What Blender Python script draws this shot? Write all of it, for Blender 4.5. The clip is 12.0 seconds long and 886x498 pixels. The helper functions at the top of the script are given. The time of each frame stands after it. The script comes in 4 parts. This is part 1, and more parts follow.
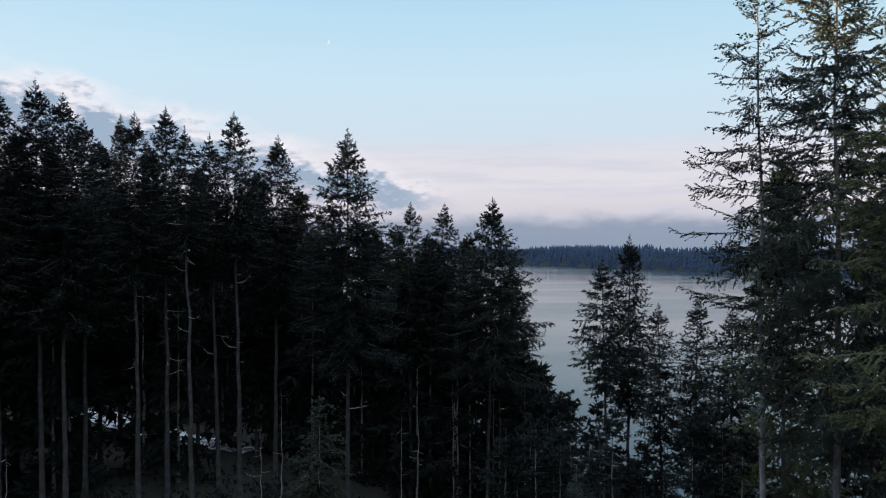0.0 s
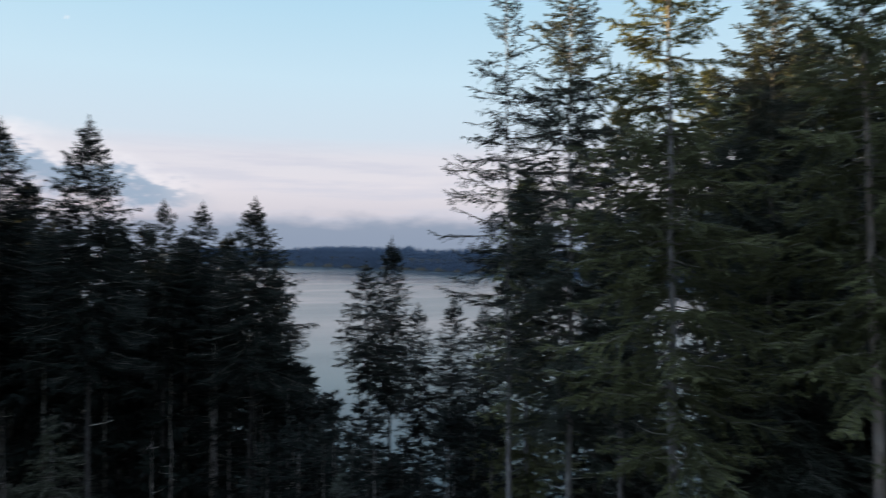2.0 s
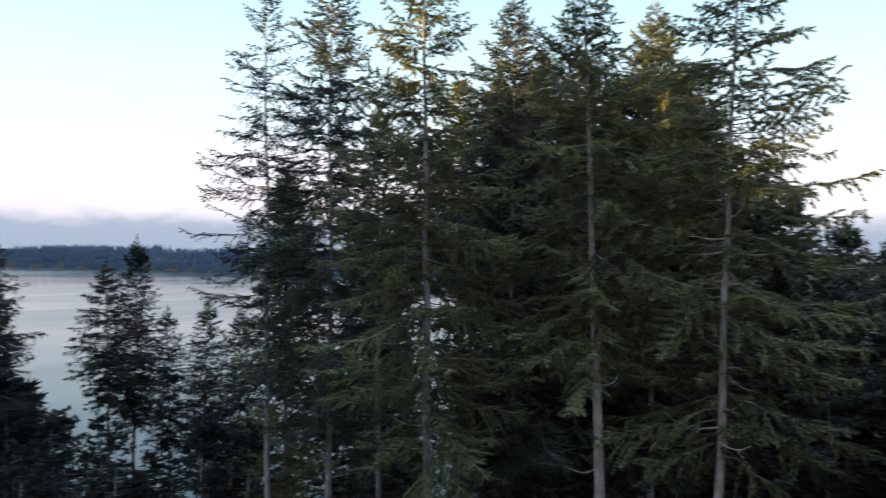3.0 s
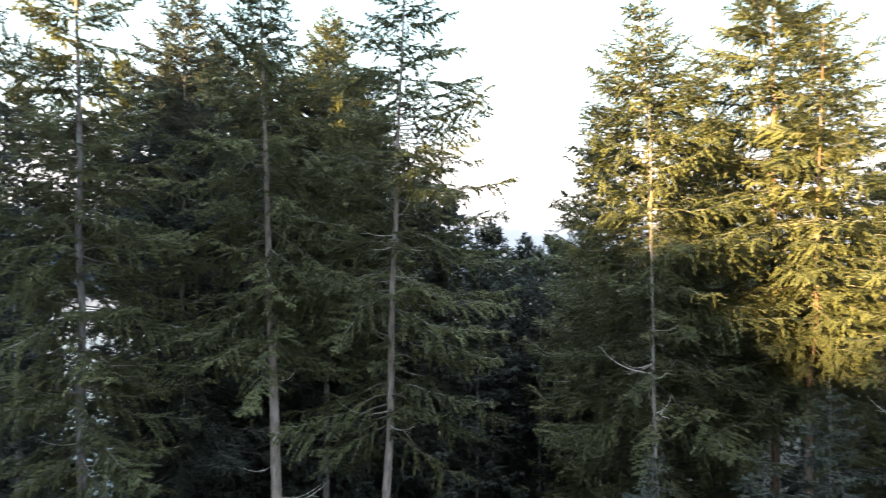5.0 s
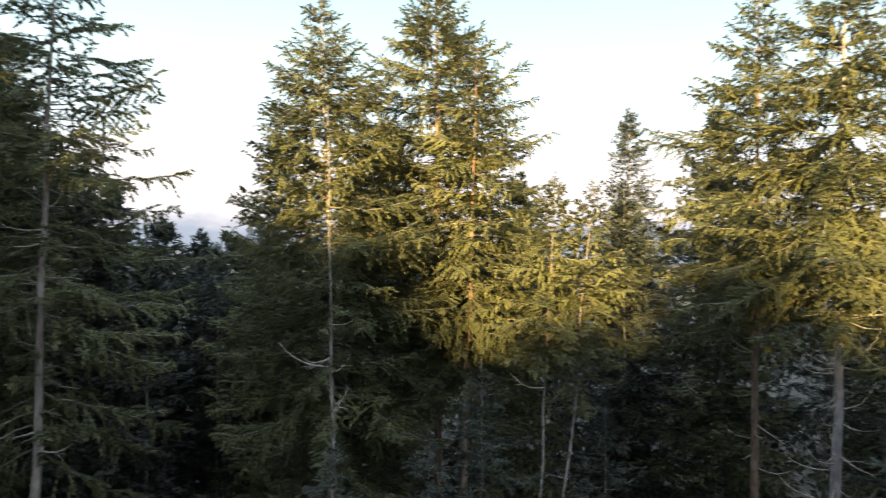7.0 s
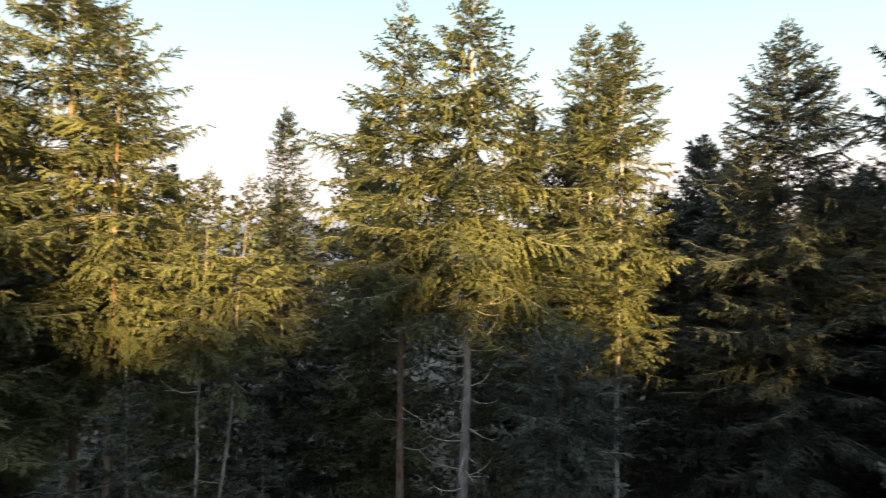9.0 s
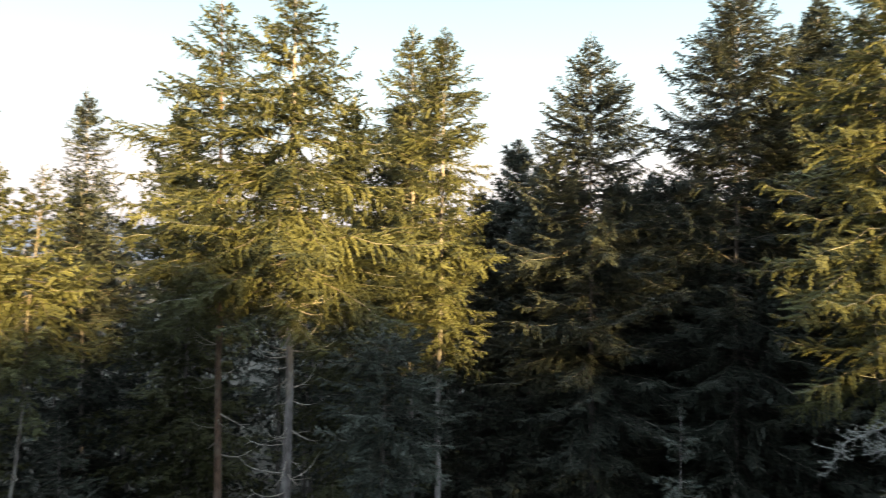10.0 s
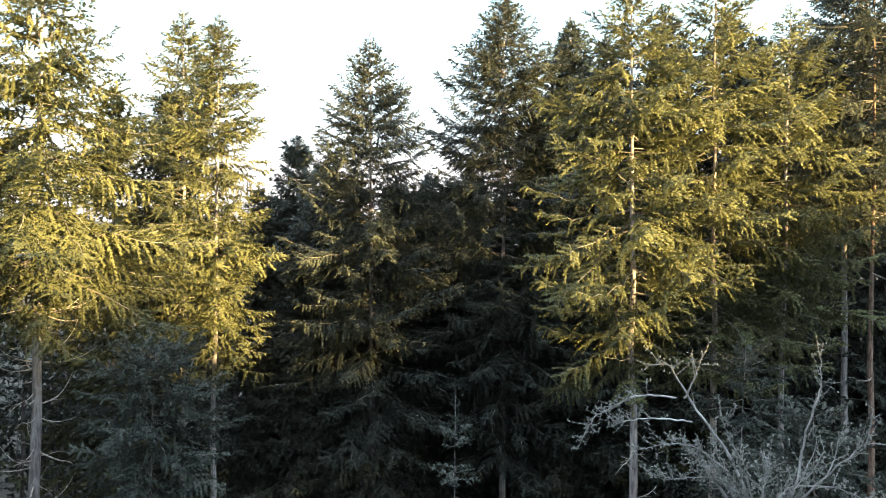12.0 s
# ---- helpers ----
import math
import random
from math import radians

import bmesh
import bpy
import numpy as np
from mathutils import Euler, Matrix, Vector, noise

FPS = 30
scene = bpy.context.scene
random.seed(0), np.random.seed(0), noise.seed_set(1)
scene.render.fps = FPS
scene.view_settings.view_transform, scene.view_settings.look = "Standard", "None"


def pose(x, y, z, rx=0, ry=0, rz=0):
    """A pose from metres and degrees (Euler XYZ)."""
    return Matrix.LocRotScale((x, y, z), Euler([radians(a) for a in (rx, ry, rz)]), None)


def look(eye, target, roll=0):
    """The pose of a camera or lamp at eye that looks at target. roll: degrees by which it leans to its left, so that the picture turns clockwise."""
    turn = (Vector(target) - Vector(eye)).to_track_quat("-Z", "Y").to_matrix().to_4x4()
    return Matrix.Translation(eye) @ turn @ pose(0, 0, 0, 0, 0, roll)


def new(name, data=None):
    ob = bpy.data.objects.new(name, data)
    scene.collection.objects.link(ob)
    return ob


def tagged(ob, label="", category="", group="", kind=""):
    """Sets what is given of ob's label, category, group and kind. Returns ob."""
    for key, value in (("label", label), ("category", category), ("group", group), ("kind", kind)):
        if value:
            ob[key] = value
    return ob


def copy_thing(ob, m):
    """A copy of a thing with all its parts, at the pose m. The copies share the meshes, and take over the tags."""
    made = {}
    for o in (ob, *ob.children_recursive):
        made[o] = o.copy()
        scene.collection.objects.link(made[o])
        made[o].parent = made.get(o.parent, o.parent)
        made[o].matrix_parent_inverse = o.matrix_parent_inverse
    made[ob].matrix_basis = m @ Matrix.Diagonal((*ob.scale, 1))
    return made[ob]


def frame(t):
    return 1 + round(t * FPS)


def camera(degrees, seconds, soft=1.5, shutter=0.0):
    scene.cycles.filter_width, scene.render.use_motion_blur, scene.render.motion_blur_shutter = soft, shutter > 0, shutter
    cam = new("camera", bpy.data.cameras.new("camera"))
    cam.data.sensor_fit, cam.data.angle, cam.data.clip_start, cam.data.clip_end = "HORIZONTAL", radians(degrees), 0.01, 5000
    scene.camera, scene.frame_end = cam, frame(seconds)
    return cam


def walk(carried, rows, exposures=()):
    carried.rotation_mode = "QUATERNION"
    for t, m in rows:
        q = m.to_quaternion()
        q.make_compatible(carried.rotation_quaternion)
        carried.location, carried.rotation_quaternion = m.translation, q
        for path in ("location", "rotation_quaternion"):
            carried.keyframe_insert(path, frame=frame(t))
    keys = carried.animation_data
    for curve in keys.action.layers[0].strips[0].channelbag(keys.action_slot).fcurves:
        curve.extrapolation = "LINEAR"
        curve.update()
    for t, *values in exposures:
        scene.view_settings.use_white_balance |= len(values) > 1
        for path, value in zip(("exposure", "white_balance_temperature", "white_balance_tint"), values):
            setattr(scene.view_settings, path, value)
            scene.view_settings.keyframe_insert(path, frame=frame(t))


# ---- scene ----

# The camera hovers over the clearing at one point and only turns.
cam = camera(64.51, 12.0, soft=1.0, shutter=0.45)
EYE = (0.0, 0.0, 22.0)
TURNS = (
    (0.0, -0.00, -0.64, 0.03),
    (0.35, -0.06, -0.65, -0.02),
    (0.5, -1.25, -0.66, -0.12),
    (0.7, -5.55, -0.62, -0.20),
    (0.85, -8.75, -0.60, -0.28),
    (1.0, -10.54, -0.58, -0.32),
    (1.5, -10.92, -0.57, -0.31),
    (2.0, -19.04, -0.50, -0.50),
    (2.5, -29.62, -0.40, -0.67),
    (4.5, -58.35, -0.31, -0.76),
    (5.0, -64.39, -0.30, -0.79),
    (5.5, -70.33, -0.26, -0.85),
    (6.0, -76.72, -0.24, -0.89),
    (6.5, -83.39, -0.21, -0.91),
    (8.5, -110.51, 0.02, -0.99),
    (9.0, -117.52, 0.10, -1.02),
    (9.5, -124.63, 0.17, -0.93),
    (10.0, -131.81, 0.24, -0.97),
    (10.5, -138.96, 0.31, -1.01),
    (11.0, -145.77, 0.37, -0.91),
    (11.5, -149.50, 0.34, -0.76),
    (12.0, -149.57, 0.31, -0.68),
)
walk(cam, [(t, pose(*EYE, 90 + p, r, y)) for t, y, p, r in TURNS], [(0.0, 1.82, 6500, 10), (2.0, 1.82, 6500, 10), (2.7, 2.15, 6600, 10), (4.3, 3.3, 7150, 10), (5.5, 3.15, 7100, 10), (6.5, 2.75, 7100, 10), (8.5, 2.45, 7500, 10), (9.5, 2.42, 7600, 10), (10.5, 2.85, 7350, 10), (12.0, 3.25, 7100, 10)])

# ---- world, sun ----
SUN_BEARING, SUN_HEIGHT = 75.0, 8.0     # degrees to the left of the y axis, degrees above the horizon
world = bpy.data.worlds.new("dusk_sky")
scene.world = world
world.use_nodes = True


def wire(tree, kind, **given):
    """A node with its inputs set (numbers) or linked (sockets), by name with _ for a blank or by i0, i1 ..."""
    n = tree.nodes.new(kind)
    for key, value in given.items():
        if key.startswith("i") and key[1:].isdigit():
            s = n.inputs[int(key[1:])]
        else:
            s = n.inputs[key.replace("_", " ")]
        if isinstance(value, bpy.types.NodeSocket):
            tree.links.new(value, s)
        else:
            s.default_value = value
    return n


def calc(tree, op, a, b=0.0, c=0.0, clamp=False):
    n = wire(tree, "ShaderNodeMath", i0=a, i1=b, i2=c)
    n.operation, n.use_clamp = op, clamp
    return n.outputs[0]


def ease(tree, v, lo, hi, to_lo=0.0, to_hi=1.0):
    n = wire(tree, "ShaderNodeMapRange", Value=v, From_Min=lo, From_Max=hi, To_Min=to_lo, To_Max=to_hi)
    n.interpolation_type = "SMOOTHSTEP"
    return n.outputs[0]


def blend(tree, f, a, b):
    n = tree.nodes.new("ShaderNodeMix")
    n.data_type = "RGBA"
    for s, value in ((n.inputs[0], f), (n.inputs[6], a), (n.inputs[7], b)):
        if isinstance(value, bpy.types.NodeSocket):
            tree.links.new(value, s)
        else:
            s.default_value = value if not isinstance(value, tuple) or len(value) == 4 else (*value, 1)
    return n.outputs[2]


def ramp(tree, f, *stops):
    n = wire(tree, "ShaderNodeValToRGB", i0=f)
    e = n.color_ramp.elements
    while len(e) < len(stops):
        e.new(0.5)
    for el, (p, c) in zip(e, stops):
        el.position, el.color = p, (*c, 1)
    return n.outputs[0]


def build_sky():
    t = world.node_tree
    t.nodes.clear()
    way = t.nodes.new("ShaderNodeTexCoord").outputs["Generated"]
    xyz = wire(t, "ShaderNodeSeparateXYZ", i0=way)
    x, y, z = xyz.outputs
    up = calc(t, "MULTIPLY", calc(t, "ARCSINE", z), 57.29578)                       # degrees above the horizon
    bearing = calc(t, "MULTIPLY", calc(t, "ARCTAN2", calc(t, "MULTIPLY", x, -1.0), y), 57.29578)   # to the left of y
    sky = t.nodes.new("ShaderNodeTexSky")
    sky.sky_type, sky.sun_disc = "NISHITA", False
    sky.sun_elevation, sky.sun_rotation = radians(SUN_HEIGHT), radians(-SUN_BEARING)
    sky.air_density, sky.dust_density, sky.ozone_density = 1.0, 1.5, 1.5
    air = wire(t, "ShaderNodeVectorMath", i0=sky.outputs[0])
    air.operation = "SCALE"
    air.inputs["Scale"].default_value = 0.10
    # thin high haze, pale blue above and rosy towards the horizon
    # the unseen sky overhead is brightened beyond this haze to fill the shaded boughs
    haze = ramp(t, calc(t, "DIVIDE", up, 40.0, clamp=True),
                (0.0, (0.62, 0.60, 0.70)), (0.11, (0.86, 0.82, 0.89)), (0.17, (0.83, 0.82, 0.90)), (0.21, (0.71, 0.83, 0.95)), (0.32, (0.66, 0.87, 1.01)), (0.52, (0.48, 0.78, 0.98)), (0.75, (0.86, 1.15, 1.50)), (1.0, (1.25, 1.55, 2.05)))
    base = blend(t, 0.88, air.outputs[0], haze)
    # thin streaks of rosy cloud in the haze layer
    long = wire(t, "ShaderNodeCombineXYZ", i0=calc(t, "MULTIPLY", bearing, 0.05), i1=calc(t, "MULTIPLY", up, 0.55), i2=3.0)
    streak = wire(t, "ShaderNodeTexNoise", Vector=long.outputs[0], Scale=1.6, Detail=5.0, Roughness=0.6).outputs[0]
    layer = calc(t, "MULTIPLY", ease(t, up, 9.0, 6.0), ease(t, up, 0.0, 2.5))
    base = blend(t, calc(t, "MULTIPLY", calc(t, "MULTIPLY", ease(t, streak, 0.42, 0.68), layer), 0.55), base, (0.62, 0.64, 0.75))
    # cloud banks: soft noise stretched along the horizon
    flat = wire(t, "ShaderNodeCombineXYZ", i0=calc(t, "MULTIPLY", bearing, 0.12), i1=calc(t, "MULTIPLY", up, 0.26), i2=0.0)
    puff = wire(t, "ShaderNodeTexNoise", Vector=flat.outputs[0], Scale=2.2, Detail=7.0, Roughness=0.55).outputs[0]
    lump = calc(t, "MULTIPLY", calc(t, "SUBTRACT", puff, 0.5), 5.0)
    # one bank slopes down from high on one side and ends in a thin streak past the middle of the lake
    edge = calc(t, "MULTIPLY_ADD", bearing, 0.25, 4.3)
    over = calc(t, "SUBTRACT", calc(t, "ADD", edge, lump), up)
    near = ease(t, bearing, -2.0, 4.0)
    bank = calc(t, "MULTIPLY", ease(t, over, -1.3, 1.5), calc(t, "MULTIPLY", near, ease(t, bearing, 75.0, 50.0)))
    fine = wire(t, "ShaderNodeTexNoise", Vector=flat.outputs[0], Scale=7.0, Detail=6.0, Roughness=0.6).outputs[0]
    inside = calc(t, "DIVIDE", over, calc(t, "MULTIPLY_ADD", bearing, 0.17, 3.0))
    inside = calc(t, "MULTIPLY_ADD", calc(t, "SUBTRACT", fine, 0.5), 0.75, inside, clamp=True)
    body = ramp(t, inside, (0.0, (0.92, 0.90, 0.94)), (0.08, (0.86, 0.84, 0.90)), (0.26, (0.33, 0.44, 0.58)), (0.5, (0.36, 0.45, 0.58)), (0.72, (0.62, 0.61, 0.70)), (1.0, (0.76, 0.69, 0.74)))
    mix1 = blend(t, calc(t, "MULTIPLY", bank, 0.97), base, body)
    # low blue-grey bank on the horizon beyond the lake, with rosy puffs over it
    low = ease(t, calc(t, "SUBTRACT", calc(t, "MULTIPLY_ADD", lump, 0.5, 1.9), up), -0.7, 1.0)
    mix2 = blend(t, calc(t, "MULTIPLY", low, 0.8), mix1, (0.22, 0.30, 0.42))
    out = t.nodes.new("ShaderNodeOutputWorld")
    bg = wire(t, "ShaderNodeBackground", Color=mix2, Strength=0.28)
    t.links.new(bg.outputs[0], out.inputs[0])


build_sky()
sun = new("sun", bpy.data.lights.new("sun", "SUN"))
sun.data.energy, sun.data.angle, sun.data.color = 5.0, radians(1.5), (1.0, 0.72, 0.31)
sb, se = radians(SUN_BEARING), radians(SUN_HEIGHT)
SUNWARD = Vector((-math.sin(sb) * math.cos(se), math.cos(sb) * math.cos(se), math.sin(se)))
sun.matrix_world = look(SUNWARD * 300, (0, 0, 0))

# ---- materials ----
def material(name):
    m = bpy.data.materials.new(name)
    m.use_nodes = True
    m.node_tree.nodes.clear()
    return m, m.node_tree


def finish(t, shader):
    out = t.nodes.new("ShaderNodeOutputMaterial")
    t.links.new(shader.outputs[0] if hasattr(shader, "outputs") else shader, out.inputs[0])


def needles(name, dark, mid, tip, scale=1.1, gloss=0.2):
    """Conifer foliage: colour varies from spray to spray and blade to blade; thin enough to let some light through."""
    m, t = material(name)
    geo = t.nodes.new("ShaderNodeNewGeometry")
    patch = wire(t, "ShaderNodeTexNoise", Vector=geo.outputs["Position"], Scale=scale, Detail=3.0).outputs[0]
    bough = t.nodes.new("ShaderNodeObjectInfo").outputs["Random"]
    f = calc(t, "ADD", calc(t, "MULTIPLY", ease(t, patch, 0.3, 0.7), 0.4), calc(t, "MULTIPLY", geo.outputs["Random Per Island"], 0.18))
    f = calc(t, "MULTIPLY_ADD", bough, 0.35, f)
    c = ramp(t, f, (0.0, dark), (0.5, mid), (1.0, tip))
    skin = wire(t, "ShaderNodeBsdfPrincipled", Base_Color=c, Roughness=0.6)
    skin.inputs["Specular IOR Level"].default_value = gloss
    thin = wire(t, "ShaderNodeBsdfTranslucent", Color=c)
    finish(t, wire(t, "ShaderNodeMixShader", i0=0.30, i1=skin.outputs[0], i2=thin.outputs[0]))
    return m


def bark(name, deep, ridge, lichen, amount):
    m, t = material(name)
    spot = t.nodes.new("ShaderNodeTexCoord").outputs["Object"]
    tall = wire(t, "ShaderNodeMapping", Vector=spot, Scale=(9.0, 9.0, 1.3)).outputs[0]
    groove = wire(t, "ShaderNodeTexNoise", Vector=tall, Scale=1.6, Detail=5.0, Roughness=0.65).outputs[0]
    blot = wire(t, "ShaderNodeTexNoise", Vector=spot, Scale=1.4, Detail=4.0).outputs[0]
    c = blend(t, ease(t, groove, 0.35, 0.65), deep, ridge)
    c = blend(t, calc(t, "MULTIPLY", ease(t, blot, 0.46, 0.66), amount), c, lichen)
    bump = wire(t, "ShaderNodeBump", Strength=0.9, Distance=0.04, Height=groove)
    finish(t, wire(t, "ShaderNodeBsdfPrincipled", Base_Color=c, Roughness=0.9, Normal=bump.outputs[0]))
    return m


FIR_GREEN = needles("fir_needles", (0.054, 0.061, 0.038), (0.118, 0.128, 0.060), (0.170, 0.172, 0.080))
# Near-black copy of the fir needles: the dark rows' shade is in this colour.
FIR_SHADED = needles("shaded_fir_needles", (0.006, 0.009, 0.009), (0.015, 0.020, 0.018), (0.034, 0.041, 0.034), gloss=0.08)
# Own blue-green of young firs; on the big firs shade put into the colour.
FIR_BLUE_SHADED = needles("shaded_blue_green_needles", (0.028, 0.034, 0.029), (0.058, 0.070, 0.057), (0.106, 0.118, 0.094))
FIR_GREY = needles("grey_green_needles", (0.036, 0.046, 0.039), (0.072, 0.087, 0.072), (0.126, 0.142, 0.116))
LEAF_DULL = needles("dull_leaves", (0.03, 0.036, 0.025), (0.06, 0.066, 0.045), (0.11, 0.11, 0.08), 1.5)
BARK_GREY = bark("grey_bark", (0.095, 0.085, 0.084), (0.26, 0.235, 0.228), (0.37, 0.362, 0.35), 0.45)
BARK_RED = bark("red_brown_bark", (0.07, 0.045, 0.035), (0.22, 0.135, 0.095), (0.26, 0.22, 0.18), 0.35)
BARK_TAN = bark("tan_bark", (0.13, 0.108, 0.096), (0.30, 0.236, 0.203), (0.40, 0.365, 0.33), 0.40)
BARK_PALE = bark("pale_lichened_bark", (0.10, 0.086, 0.076), (0.21, 0.18, 0.16), (0.34, 0.33, 0.295), 0.5)
# Darkened bark for the row in shade; the shade is put into the colour.
BARK_SHADED = bark("shaded_bark", (0.018, 0.016, 0.015), (0.050, 0.043, 0.040), (0.10, 0.096, 0.09), 0.4)
LIMB_BARK = bark("limb_bark", (0.06, 0.052, 0.045), (0.16, 0.14, 0.12), (0.30, 0.30, 0.26), 0.5)
DEAD_WOOD = bark("bleached_dead_wood", (0.20, 0.175, 0.15), (0.40, 0.36, 0.31), (0.52, 0.51, 0.45), 0.6)


def forest_floor():
    m, t = material("forest_floor")
    spot = t.nodes.new("ShaderNodeTexCoord").outputs["Object"]
    a = wire(t, "ShaderNodeTexNoise", Vector=spot, Scale=0.12, Detail=6.0).outputs[0]
    b = wire(t, "ShaderNodeTexNoise", Vector=spot, Scale=3.0, Detail=6.0).outputs[0]
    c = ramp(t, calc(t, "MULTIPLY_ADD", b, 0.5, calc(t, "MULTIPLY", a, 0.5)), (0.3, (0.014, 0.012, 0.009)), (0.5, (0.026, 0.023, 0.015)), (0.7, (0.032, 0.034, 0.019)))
    bump = wire(t, "ShaderNodeBump", Strength=0.8, Distance=0.2, Height=b)
    finish(t, wire(t, "ShaderNodeBsdfPrincipled", Base_Color=c, Roughness=0.95, Normal=bump.outputs[0]))
    return m


def lake_water():
    m, t = material("lake_water")
    spot = t.nodes.new("ShaderNodeTexCoord").outputs["Object"]
    a = wire(t, "ShaderNodeTexNoise", Vector=spot, Scale=0.5, Detail=4.0).outputs[0]
    calm = wire(t, "ShaderNodeTexNoise", Vector=wire(t, "ShaderNodeMapping", Vector=spot, Scale=(0.004, 0.016, 1.0)).outputs[0], Scale=1.0, Detail=3.0).outputs[0]
    bump = wire(t, "ShaderNodeBump", Strength=0.06, Distance=0.3, Height=a)
    n = wire(t, "ShaderNodeBsdfPrincipled", Base_Color=(0.012, 0.022, 0.03, 1), Roughness=ease(t, calm, 0.35, 0.65, 0.12, 0.22), IOR=1.33, Normal=bump.outputs[0])
    finish(t, n)
    return m


def snowy_track():
    m, t = material("snow_dusted_gravel")
    spot = t.nodes.new("ShaderNodeTexCoord").outputs["Object"]
    a = wire(t, "ShaderNodeTexNoise", Vector=spot, Scale=0.9, Detail=6.0, Roughness=0.7).outputs[0]
    c = blend(t, ease(t, a, 0.42, 0.56), (0.10, 0.095, 0.09), (0.78, 0.80, 0.82))
    bump = wire(t, "ShaderNodeBump", Strength=0.5, Distance=0.05, Height=a)
    finish(t, wire(t, "ShaderNodeBsdfPrincipled", Base_Color=c, Roughness=0.7, Normal=bump.outputs[0]))
    return m


FLOOR, WATER, TRACK = forest_floor(), lake_water(), snowy_track()
# The blue of distance haze is painted into this foliage colour.
HAZED_WOOD = needles("hazed_wood", (0.058, 0.084, 0.128), (0.068, 0.096, 0.143), (0.078, 0.106, 0.156), 0.02, gloss=0.0)

# ---- geometry helpers ----
import functools
def mesh_from(name, verts, faces, mats, smooth=False):
    """A mesh from arrays: verts (n, 3), faces (m, 3) or (m, 4)."""
    me = bpy.data.meshes.new(name)
    verts, faces = np.asarray(verts, np.float32), np.asarray(faces, np.int32)
    k = faces.shape[1]
    me.vertices.add(len(verts))
    me.vertices.foreach_set("co", verts.ravel())
    me.loops.add(faces.size)
    me.loops.foreach_set("vertex_index", faces.ravel())
    me.polygons.add(len(faces))
    me.polygons.foreach_set("loop_start", np.arange(0, faces.size, k, dtype=np.int32))
    me.polygons.foreach_set("loop_total", np.full(len(faces), k, dtype=np.int32))
    me.update(calc_edges=True)
    for m in mats if isinstance(mats, (list, tuple)) else [mats]:
        me.materials.append(m)
    if smooth:
        me.polygons.foreach_set("use_smooth", np.ones(len(faces), dtype=bool))
    return me


def tube(points, radii, sides):
    """Rings along a line of points, closed at the tip: verts and quads."""
    p, r = np.asarray(points, float), np.asarray(radii, float)
    d = np.gradient(p, axis=0)
    d /= np.linalg.norm(d, axis=1)[:, None] + 1e-9
    ref = np.where(np.abs(d[:, 2:3]) > 0.9, np.array([[1.0, 0, 0]]), np.array([[0, 0, 1.0]]))
    u = np.cross(d, ref)
    u /= np.linalg.norm(u, axis=1)[:, None] + 1e-9
    v = np.cross(d, u)
    a = np.arange(sides) * 2 * math.pi / sides
    ring = p[:, None] + r[:, None, None] * (np.cos(a)[None, :, None] * u[:, None] + np.sin(a)[None, :, None] * v[:, None])
    n = len(p)
    i, j = np.meshgrid(np.arange(n - 1), np.arange(sides), indexing="ij")
    k = (j + 1) % sides
    quads = np.stack([i * sides + j, i * sides + k, (i + 1) * sides + k, (i + 1) * sides + j], -1).reshape(-1, 4)
    return ring.reshape(-1, 3), quads


def joined(pieces):
    vs, fs, n = [], [], 0
    for v, f in pieces:
        vs.append(v), fs.append(f + n)
        n += len(v)
    return np.concatenate(vs), np.concatenate(fs)


def unit(v):
    return v / (np.linalg.norm(v, axis=-1, keepdims=True) + 1e-9)


